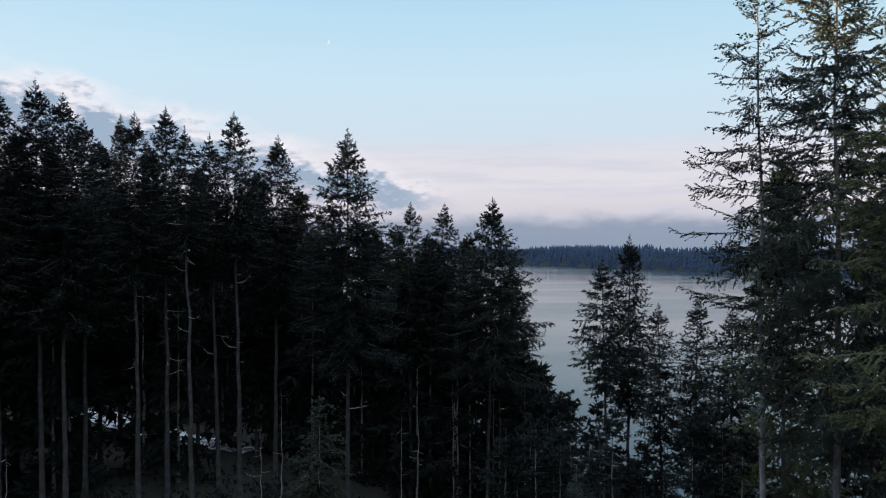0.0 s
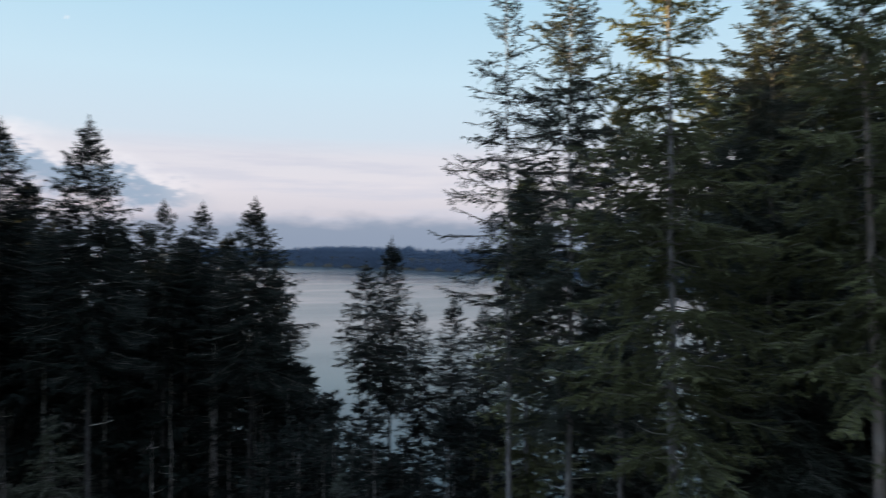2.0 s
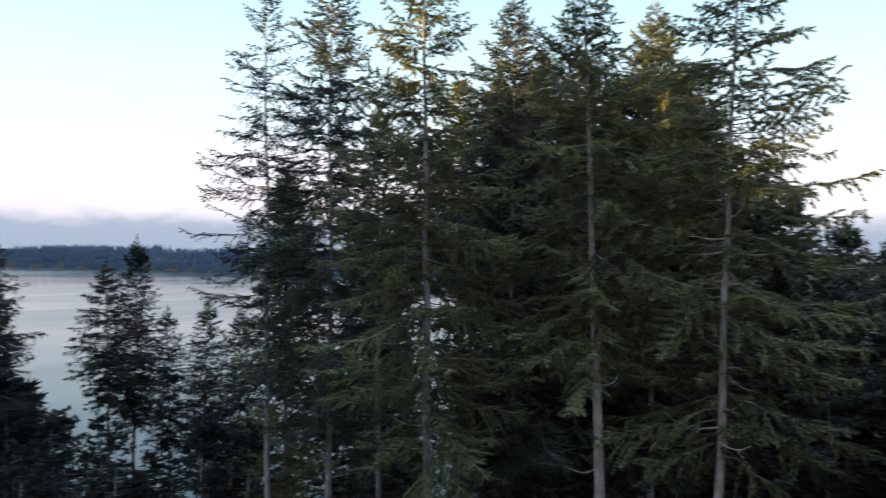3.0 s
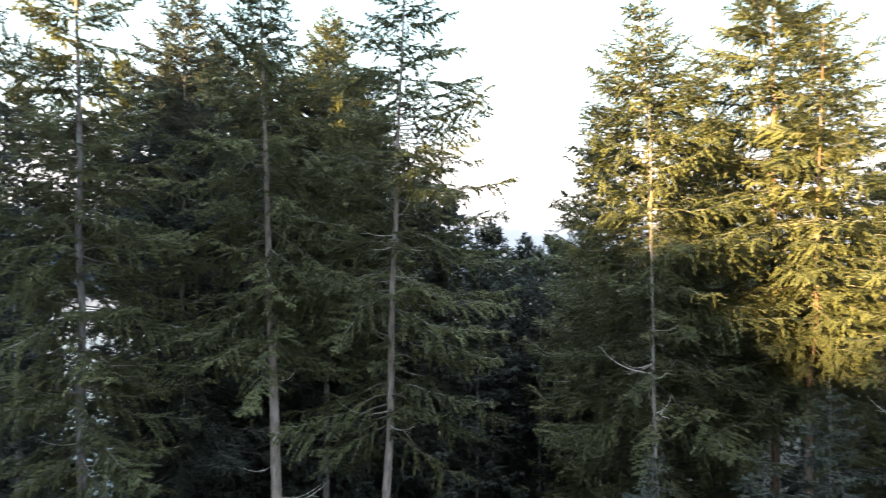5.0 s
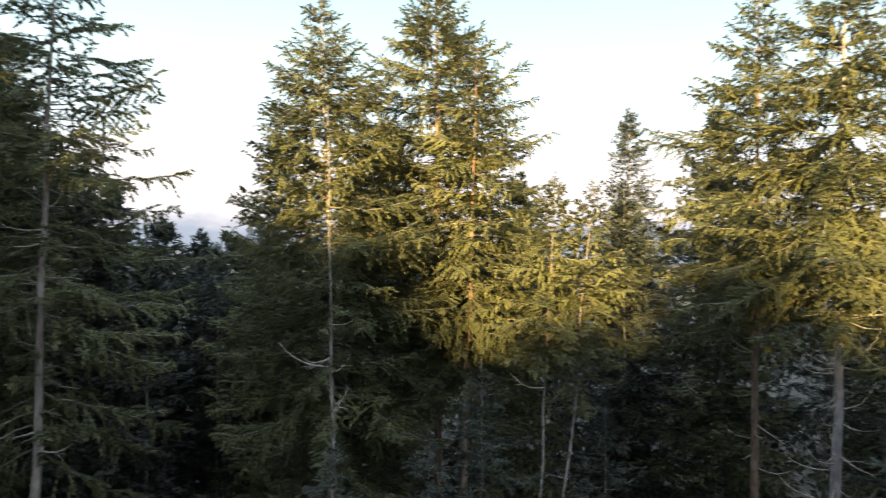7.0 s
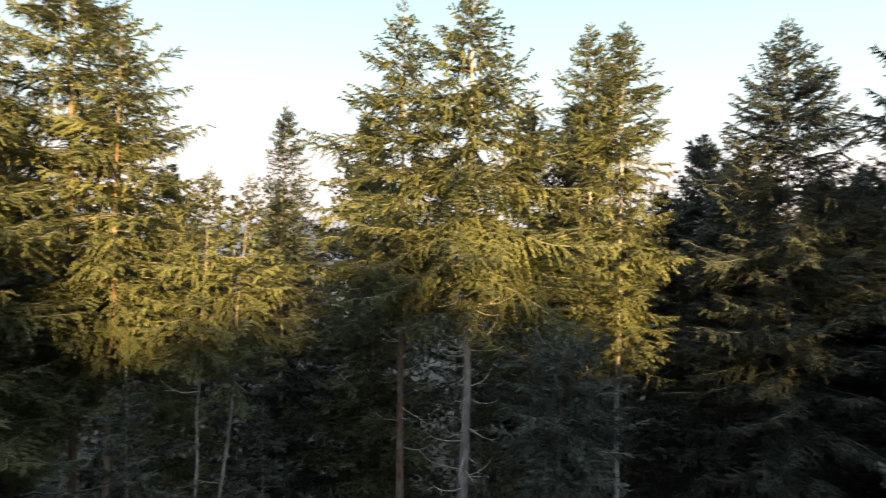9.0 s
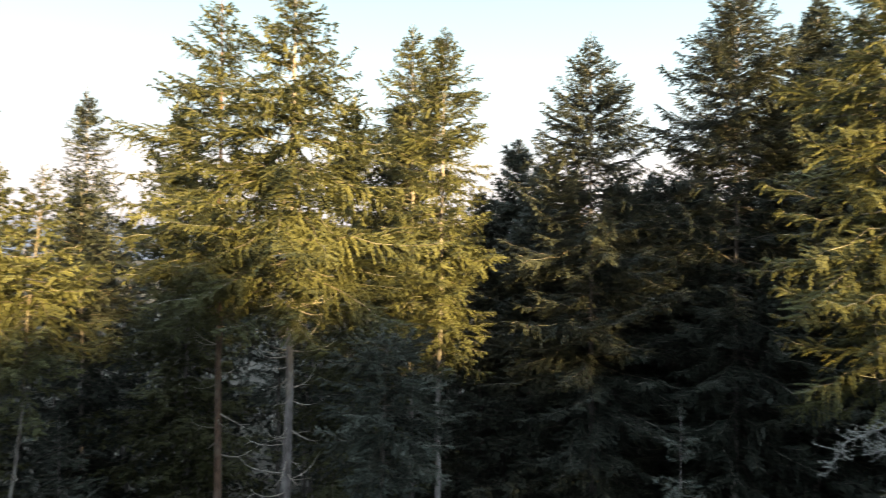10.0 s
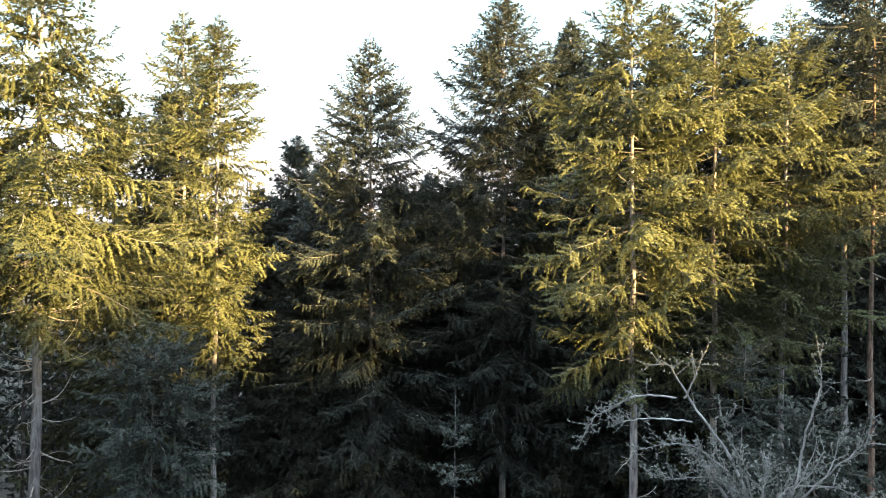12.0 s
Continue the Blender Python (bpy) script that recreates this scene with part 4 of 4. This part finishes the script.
fir(-19.53, 73.45, 29.52, 5.84, 4.59, 0.43, lean=(0.003, 0.001), leaf=FIR_SHADED, level="rank", wood=BARK_SHADED, shape=0.7, ragged=0.12, density=1.2, label="dark fir in the second rank of the row")
fir(-15.29, 74.45, 27.71, 5.62, 4.59, 0.42, leaf=FIR_SHADED, level="rank", wood=BARK_SHADED, shape=0.7, ragged=0.12, density=1.2, label="dark fir in the second rank of the row")
fir(-13.54, 74.78, 19.43, 5.54, 5.35, 0.33, leaf=FIR_SHADED, level="rank", wood=BARK_SHADED, shape=0.7, ragged=0.12, density=1.2, label="dark fir in the second rank of the row")
fir(-7.59, 75.62, 23.53, 5.36, 4.59, 0.39, leaf=FIR_SHADED, level="rank", wood=BARK_SHADED, shape=0.7, ragged=0.12, density=1.2, label="dark fir in the second rank of the row")
fir(-5.16, 75.82, 23.96, 5.31, 3.82, 0.40, leaf=FIR_SHADED, level="rank", wood=BARK_SHADED, shape=0.7, ragged=0.12, density=1.2, label="dark fir in the second rank of the row")
fir(-1.49, 75.99, 22.93, 5.27, 4.21, 0.40, leaf=FIR_SHADED, level="rank", wood=BARK_SHADED, shape=0.7, ragged=0.12, density=1.2, label="dark fir in the second rank of the row")
fir(2.69, 75.95, 22.92, 5.28, 3.82, 0.42, leaf=FIR_SHADED, level="rank", wood=BARK_SHADED, shape=0.7, ragged=0.12, density=1.2, label="dark fir in the second rank of the row")
fir(7.38, 75.64, 19.39, 5.34, 4.21, 0.39, leaf=FIR_SHADED, level="rank", wood=BARK_SHADED, shape=0.7, ragged=0.12, density=1.2, label="dark fir in the second rank of the row")
fir(-6.38, 75.73, 17.56, 5.33, 6.12, 0.33, leaf=FIR_SHADED, level="rank", wood=BARK_SHADED, shape=0.7, ragged=0.12, density=1.2, label="dark fir in the second rank of the row")
fir(2.20, 75.97, 16.32, 5.27, 6.12, 0.34, leaf=FIR_SHADED, level="rank", wood=BARK_SHADED, shape=0.7, ragged=0.12, density=1.2, label="dark fir in the second rank of the row")

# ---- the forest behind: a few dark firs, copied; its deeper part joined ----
FILL = [fir(-80 - 9 * i, -80 - 6 * i, 26.0 + i, 1.0 + 1.5 * i, 4.4 + 0.3 * i, 0.42, level="far", leaf=FIR_SHADED, label="dark fir in the forest behind",
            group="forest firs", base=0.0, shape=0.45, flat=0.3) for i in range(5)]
FILL.append(fir(-125, -110, 31.0, 11.0, 4.6, 0.4, level="far", leaf=FIR_SHADED, label="dark fir in the forest behind", group="forest firs", base=0.0, shape=0.5, flat=0.2))
FILL_GREEN = [fir(-80 - 9 * i, -140 - 6 * i, 26.0 + i, 1.0 + 1.5 * i, 4.2 + 0.3 * i, 0.42, level="far", leaf=FIR_BLUE_SHADED, label="shade-toned blue-green fir in the forest behind",
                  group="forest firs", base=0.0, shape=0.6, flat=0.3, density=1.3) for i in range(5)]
DEEPEST = [fir(-150 - 9 * i, -120, 26.0 + i, 1.0, 4.6, 0.42, level="deep", leaf=FIR_SHADED, base=0.0, shape=0.45, flat=0.3) for i in range(2)]
GREENEST = [fir(-190 - 9 * i, -120, 26.0 + i, 1.0, 4.4, 0.42, level="far", leaf=FIR_BLUE_SHADED, base=0.0, shape=0.6, flat=0.3, density=0.8) for i in range(2)]
DEEP, DEEP_GREEN = [], []


def spot(bearing, distance):
    a = radians(bearing)
    return -math.sin(a) * distance, math.cos(a) * distance


def stand(bearing, distance, slope, deep=False, kinds=(0, 1, 2, 3, 4)):
    """One more fir of the forest; its tip stands slope degrees over the eye's level."""
    i = pick.choice(kinds)
    x, y = spot(bearing, distance)
    g = ground_height(x, y) - 0.3
    k = max(5.0, EYE[2] + distance * math.tan(radians(slope)) - g) / (26.0 + i)
    wide = max(0.6, min(k, 1.25))
    if deep or distance > 66:
        (DEEP if bearing > -30 else DEEP_GREEN).append(((DEEPEST if bearing > -30 else GREENEST)[i % 2], x, y, g, wide, k, bearing * 37.0))
        return
    ob = copy_thing((FILL_GREEN if bearing < -30 and i < 5 else FILL)[i], pose(x, y, g, 0, 0, bearing * 37.0))
    ob.scale = (wide, wide, k)


pick = random.Random(11)
# dense dark rows on the lake's near side; the skyline falls towards the lake
for i in range(90):
    b = pick.uniform(11, 41)
    stand(b, pick.uniform(110, 150), 0.13 * b - pick.random() ** 2 * 6, i % 2 == 0)
for i in range(26):
    b = pick.uniform(-1, 12)
    stand(b, pick.uniform(66, 110), -1.0 + 0.15 * b - pick.random() ** 2 * 6)
for i in range(40):
    b = pick.uniform(11, 41)
    stand(b, pick.uniform(64, 104), 0.13 * b - pick.random() ** 2 * 4, False, (5,))
# unseen firs beside the rows, added to block sun patches on the ground
for i in range(60):
    stand(pick.uniform(42, 62), pick.uniform(58, 125), pick.uniform(8, 12), True, (0, 1))
for i in range(26):
    b = pick.uniform(-9, 3)
    stand(b, pick.uniform(62, 92), -4 + 0.45 * b - pick.uniform(0, 5))
for i in range(26):
    stand(pick.uniform(-48, -11), pick.uniform(56, 86), -pick.uniform(15.5, 19))
for i in range(22):
    stand(pick.choice((pick.uniform(-15, -5), pick.uniform(-28, -19))), pick.uniform(47, 58), -pick.uniform(13, 16.5))
for i in range(6):
    stand(pick.uniform(-36, -28), pick.uniform(48, 60), -pick.uniform(6, 11))
for i in range(14):
    stand(pick.uniform(-52, -41), pick.uniform(45, 60), -pick.uniform(8, 14))
for lo, hi, near, far, least, most, n in ((-63, -45, 50, 72, 1, 7, 22), (-35, -29, 52, 70, -4, 3.5, 6), (-12.5, -8, 62, 66, -13, -10.5, 8), (-17, -12.5, 60, 66, -17, -14, 6), (-68, -62, 50, 70, -4, 0.5, 6),
                                          (-142, -130, 52, 76, 0, 3.2, 12), (-157, -142, 54, 76, 1, 5.5, 18), (-190, -157, 52, 74, 5, 11, 24), (-125, -70, 48, 65, -1, 2.6, 26)):
    for i in range(n):
        stand(pick.uniform(lo, hi), pick.uniform(near, far), pick.uniform(least, most))
# behind the sunlit ones
for i in range(36):
    stand(pick.uniform(-70, -48), pick.uniform(40, 80), pick.uniform(-8, 0.8), i % 3 == 0)
for i in range(120):
    stand(pick.uniform(-190, -68), pick.uniform(52, 100), pick.uniform(-6, 2.6), i % 2 == 0)
# unseen firs added on the sunward side, heights tuned so their shadow lies on the lower boughs
sx, sy = SUNWARD.x / math.hypot(SUNWARD.x, SUNWARD.y), SUNWARD.y / math.hypot(SUNWARD.x, SUNWARD.y)
for i in range(142):
    side = -92 + 0.95 * i + pick.uniform(-1, 1)
    away = pick.uniform(54, 84)
    x, y = sx * away + sy * side, sy * away - sx * side
    top = 31.4 + 3.0 * (side < -31.0) + 0.14 * (away - 62.0) + 0.8 * (10.0 < side < 16.5) - 1.0 * (-1.0 < side < 6.0) - 0.2 * (6.0 < side < 10.0) + 1.8 * (-5.0 < side < -1.0) + 1.0 * (8.0 < side < 16.5) + 0.4 * (-15.0 < side < -5.0) - 1.5 * (-22.0 < side < -15.0) - 1.2 * (side < -22.0) - 3.5 * (25.0 < side < 29.0) + 4.0 * (side > 16.5) + 5.0 * (side > 17.5) + 6.0 * (17.0 < side < 24.0) + pick.uniform(-3.0, 2.0)
    d = math.hypot(x, y)
    stand(math.degrees(math.atan2(-x, y)), d, math.degrees(math.atan2(top - EYE[2], d)), True, (0, 1))

closing = random.Random(5)
for i in range(16):                                             # low firs that close the wood behind the sunlit ones
    stand(-80.0 - 1.6 * i + closing.uniform(-1, 1), closing.uniform(67, 82), closing.uniform(-8, -4))


def deep_forest(trees, leaf):
    vs, fs, ms, n = [], [], [], 0
    for source, x, y, g, wide, k, turn in trees:
        m = Matrix.Translation((x, y, g)) @ Matrix.Rotation(radians(turn), 4, "Z") @ Matrix.Diagonal((wide, wide, k, 1))
        m = np.array(m)
        for ob in source.children:
            me = ob.data
            co = np.empty(len(me.vertices) * 3, np.float32)
            me.vertices.foreach_get("co", co)
            co = co.reshape(-1, 3) @ m[:3, :3].T + m[:3, 3]
            me.calc_loop_triangles()
            tri = np.empty(len(me.loop_triangles) * 3, np.int32)
            me.loop_triangles.foreach_get("vertices", tri)
            wood = np.empty(len(me.loop_triangles), np.int32)
            me.loop_triangles.foreach_get("material_index", wood)
            vs.append(co), fs.append(tri.reshape(-1, 3) + n), ms.append(wood if ob.name.startswith("crown") else wood + 1)
            n += len(co)
    me = mesh_from("deep_forest", np.concatenate(vs), np.concatenate(fs), [leaf, LIMB_BARK])
    me.polygons.foreach_set("material_index", np.concatenate(ms))
    return me


deep_mesh, green_mesh = deep_forest(DEEP, FIR_SHADED), deep_forest(DEEP_GREEN, FIR_BLUE_SHADED)
for tree in (*DEEPEST, *GREENEST):
    for ob in (*tree.children, tree):
        bpy.data.objects.remove(ob)
tagged(new("deep_forest", deep_mesh), "dark firs round the clearing, with unseen ones added to cast shade", "forest", kind="stuff")
tagged(new("green_forest", green_mesh), "shade-toned blue-green firs standing behind the sunlit ones", "forest", kind="stuff")


def undergrowth():
    """Low shrubs on the forest floor: sheaves of blades."""
    r = np.random.default_rng(31)
    out = []
    for k in range(1700):
        b, d = radians(r.uniform(-50, 40)), r.uniform(40, 112)
        x, y = -math.sin(b) * d, math.cos(b) * d
        g = ground_height(x, y)
        if g < LAKE + 1.5 or abs((x + 41.8) * 0.53 + (y - 86.5) * 0.85) < 3.2:
            continue
        size = r.uniform(0.7, 2.2)
        n = 26
        at = np.array([x, y, g]) + r.normal(0, 1, (n, 3)) * np.array([0.55, 0.55, 0.28]) * size + np.array([0, 0, 0.35 * size])
        d3 = unit(r.normal(0, 1, (n, 3)) + np.array([0, 0, 0.5]))
        e = unit(np.cross(d3, r.normal(0, 1, (n, 3))))
        h = r.uniform(0.25, 0.6, (n, 1))
        out.append(np.stack([at - e * h * 0.3, at + e * h * 0.3, at + d3 * h], 1))
    tri = np.concatenate(out)
    return mesh_from("undergrowth", tri.reshape(-1, 3), np.arange(len(tri) * 3).reshape(-1, 3), FIR_SHADED)


# Added in the shade-toned needles to darken the floor between the trunks.
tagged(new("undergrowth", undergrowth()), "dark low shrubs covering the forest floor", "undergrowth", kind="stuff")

# ---- track through the trees ----
def snow_track():
    """A narrow track that follows the ground, its edges uneven."""
    q = np.linspace(0, 1, 60)
    x = np.interp(q, [0, 0.3, 0.55, 0.8, 1], [-75.5, -56.7, -41.8, -29.5, -20.5])
    y = np.interp(q, [0, 0.3, 0.55, 0.8, 1], [102.0, 93.0, 86.5, 78.8, 75.5])
    d = np.stack([np.gradient(x), np.gradient(y)], 1)
    d /= np.linalg.norm(d, axis=1)[:, None]
    r = np.random.default_rng(5)
    vs = []
    for k in (-1.0, -0.33, 0.33, 1.0):
        wide = 2.1 * k + r.normal(0, 0.22, len(q)) * abs(k)
        px, py = x - d[:, 1] * wide, y + d[:, 0] * wide
        vs.append(np.stack([px, py, ground_height(px, py) + 0.10 + 0.05 * (1 - abs(k))], 1))
    n = len(q)
    i, j = np.meshgrid(np.arange(3), np.arange(n - 1), indexing="ij")
    f = np.stack([i * n + j, i * n + j + 1, (i + 1) * n + j + 1, (i + 1) * n + j], -1)[..., ::-1].reshape(-1, 4)
    return mesh_from("track", np.concatenate(vs), f, TRACK, True)


tagged(new("road", snow_track()), "narrow forest track dusted with thin snow", "road", kind="structure")


# ---- moon ----
def moon_material():
    m, t = material("moon_glow")
    # sunlight on the moon stands as a glow slightly over the sky's brightness
    finish(t, wire(t, "ShaderNodeEmission", Color=(0.86, 0.93, 1.0, 1), Strength=0.27))
    return m


def half_moon(radius):
    a = np.linspace(-math.pi / 2, math.pi / 2, 17)
    v = [(radius * 0.12 * math.cos(b), 0.0, radius * math.sin(b)) for b in a] + [(radius * math.cos(b), 0.0, radius * math.sin(b)) for b in a]
    f = [(i, i + 1, 18 + i, 17 + i) for i in range(16)]
    return mesh_from("moon", np.array(v), np.array(f), moon_material())


moon = tagged(new("moon", half_moon(12.0)), "pale half moon in the evening sky", "moon", kind="structure")
moon.matrix_world = pose(-0.1614 * 4300, 0.9869 * 4300, 22 + 0.2789 * 4300, 0, 20, 9)

# ---- dead poles among the dark row ----
def snag(x, y, top, thick, lean=(0.0, 0.0)):
    SEED[0] += 1
    r = np.random.default_rng(SEED[0])
    g = ground_height(x, y) - 0.3
    ob = tagged(new("dead_tree"), "thin bare dead pole of a tree in shade", "dead tree", "dead poles")
    ob.location = (x, y, g)
    v, f = stem(r, top - g, thick, lean, 7)
    part("trunk", mesh_from("trunk", v, f, BARK_PALE, True), ob)
    for k in range(5):
        z = r.uniform(0.35, 0.95) * (top - g)
        b = part("dead_branch", DEAD[r.integers(6)], ob)
        b.location = (lean[0] * z, lean[1] * z, z)
        b.rotation_euler = (0, 0.1, r.uniform(0, 6.28))
        b.scale = (r.uniform(0.4, 0.9),) * 3


for bearing, distance, top, thick in ((25.8, 52, 5.5, 0.14), (14.6, 54, 9.0, 0.15), (13.0, 58, 10.5, 0.16), (2.1, 60, 11.5, 0.18),
                                      (-0.8, 62, 13.0, 0.18), (3.4, 57, 8.0, 0.15), (-4.6, 60, 9.0, 0.16), (32.0, 52, 9.0, 0.16)):
    px, py = spot(bearing, distance)
    snag(px, py, top, thick)

# ---- the bare lichen-grey tree ----
LICHEN = bark("lichen_grey_wood", (0.13, 0.125, 0.118), (0.24, 0.235, 0.225), (0.37, 0.372, 0.35), 0.9)
TUFT = needles("lichen_tufts", (0.13, 0.138, 0.122), (0.215, 0.226, 0.203), (0.33, 0.34, 0.305), 3.0)


def bare_tree(x, y, crown):
    """A leafless tree: its limbs are lines in metres to the side and up from the point where the crown opens."""
    r = np.random.default_rng(21)
    g = ground_height(x, y) - 0.3
    ob = tagged(new("bare_tree"), "leafless grey tree with crooked lichen-covered branches", "tree")
    ob.location = (x, y, g)
    a = math.atan2(-x, y)
    right, away = np.array([math.cos(a), math.sin(a), 0]), np.array([-math.sin(a), math.cos(a), 0])
    up = crown - g
    p = np.stack([0.1 * np.sin(np.linspace(0, 5, 10)), 0.1 * np.cos(np.linspace(0, 4, 10)), np.linspace(0, up, 10)], 1)
    part("trunk", mesh_from("trunk", *tube(p, np.linspace(0.17, 0.07, 10), 8), LICHEN, True), ob)
    tufts = []

    def limb(line, thick, twigs, depth):
        line = np.array([right * s + np.array([0, 0, up + z]) + away * (depth * i / len(line)) for i, (s, z) in enumerate(line)])
        q = np.linspace(0, len(line) - 1, 5 * len(line))
        fine = np.stack([np.interp(q, np.arange(len(line)), line[:, k]) for k in range(3)], 1)
        fine[1:-1] = (fine[:-2] + 2 * fine[1:-1] + fine[2:]) / 4
        fine += r.normal(0, 0.012, fine.shape)
        pieces = [tube(fine, np.linspace(thick, 0.010, len(fine)), 5)]
        for k in range(twigs):
            i = r.integers(len(fine) // 5, len(fine))
            d = unit(fine[min(i + 1, len(fine) - 1)] - fine[i - 1] + r.normal(0, 0.035, 3) * 2 + np.array([0, 0, 0.03]))
            d = unit(d + r.normal(0, 0.6, 3))
            m = r.uniform(0.15, 0.6)
            s = np.linspace(0, 1, 5)[:, None]
            tw = fine[i] + s * m * d + s ** 2 * np.array([0, 0, 0.12]) + r.normal(0, 0.012, (5, 3)) * s
            pieces.append(tube(tw, np.linspace(0.010, 0.004, 5), 3))
            for j in range(3):
                e = tw[r.integers(1, 5)]
                f = e + unit(r.normal(0, 1, 3) + np.array([0, 0, 0.4])) * r.uniform(0.06, 0.2)
                pieces.append(tube(np.linspace(e, f, 3), np.array([0.006, 0.005, 0.003]), 3))
                tufts.extend((e, f))
            tufts.extend(tw[1:])
        tufts.extend(fine[len(fine) // 4:])
        part("branch", mesh_from("branch", *joined(pieces), LICHEN), ob)

    limb([(0, -0.7), (-0.3, 0.2), (-0.64, 0.97), (-1.53, 2.17), (-2.0, 2.9), (-2.25, 3.3), (-2.77, 3.22)], 0.055, 14, 0.2)
    limb([(-1.8, 2.4), (-1.53, 3.06), (-1.45, 3.3), (-1.37, 3.67)], 0.03, 5, 0.1)
    limb([(-2.0, 2.4), (-2.66, 2.45), (-3.2, 2.33), (-3.86, 1.93), (-4.2, 1.7), (-4.5, 1.1), (-4.62, 0.8)], 0.032, 26, -0.4)
    limb([(-1.6, 1.8), (-2.4, 1.85), (-3.2, 1.75), (-3.6, 1.6)], 0.026, 18, -0.5)
    limb([(-0.7, 0.6), (-1.5, 1.2), (-2.2, 1.25), (-3.0, 1.0)], 0.026, 20, -0.7)
    limb([(-0.2, 0.0), (-1.2, 0.45), (-2.0, 0.3), (-2.6, 0.4)], 0.026, 22, -0.6)
    limb([(0.4, -0.7), (0.95, 0.6), (1.1, 1.77), (1.42, 2.8), (1.48, 3.2), (1.42, 3.86)], 0.04, 10, 0.4)
    limb([(0.6, -0.3), (1.77, 0.97), (2.4, 1.7), (3.4, 1.72)], 0.034, 16, 0.3)
    limb([(2.4, 1.6), (2.5, 2.0), (2.55, 2.45)], 0.02, 3, 0.0)
    limb([(1.6, 0.8), (1.8, 1.4), (1.85, 1.9)], 0.02, 5, 0.1)
    limb([(0.0, -0.5), (-0.3, 0.8), (-0.7, 1.6), (-0.9, 2.1)], 0.032, 16, -0.3)
    limb([(0.2, -0.3), (0.8, 0.5), (1.8, 0.6), (2.8, 0.3)], 0.03, 20, -0.4)
    for k in range(11):
        s = r.uniform(-1.9, 2.4)
        limb([(0.2 * s, -0.6), (0.6 * s, 0.1 + r.uniform(0, 0.4)), (s, r.uniform(0.5, 1.5))], 0.026, 14, r.uniform(-1.0, 1.0))
    at = np.repeat(np.array(tufts), 2, axis=0)
    n = len(at)
    d = unit(r.normal(0, 1, (n, 3)))
    e = unit(np.cross(d, r.normal(0, 1, (n, 3))))
    k = r.uniform(0.025, 0.075, (n, 1))
    tri = np.stack([at - e * k * 0.5, at + e * k * 0.5, at + d * k], 1).reshape(-1, 3)
    part("lichen", mesh_from("lichen", tri, np.arange(n * 3).reshape(-1, 3), TUFT), ob, "pale grey-green lichen tufts")


bare_tree(2.15, -19.88, 15.73)
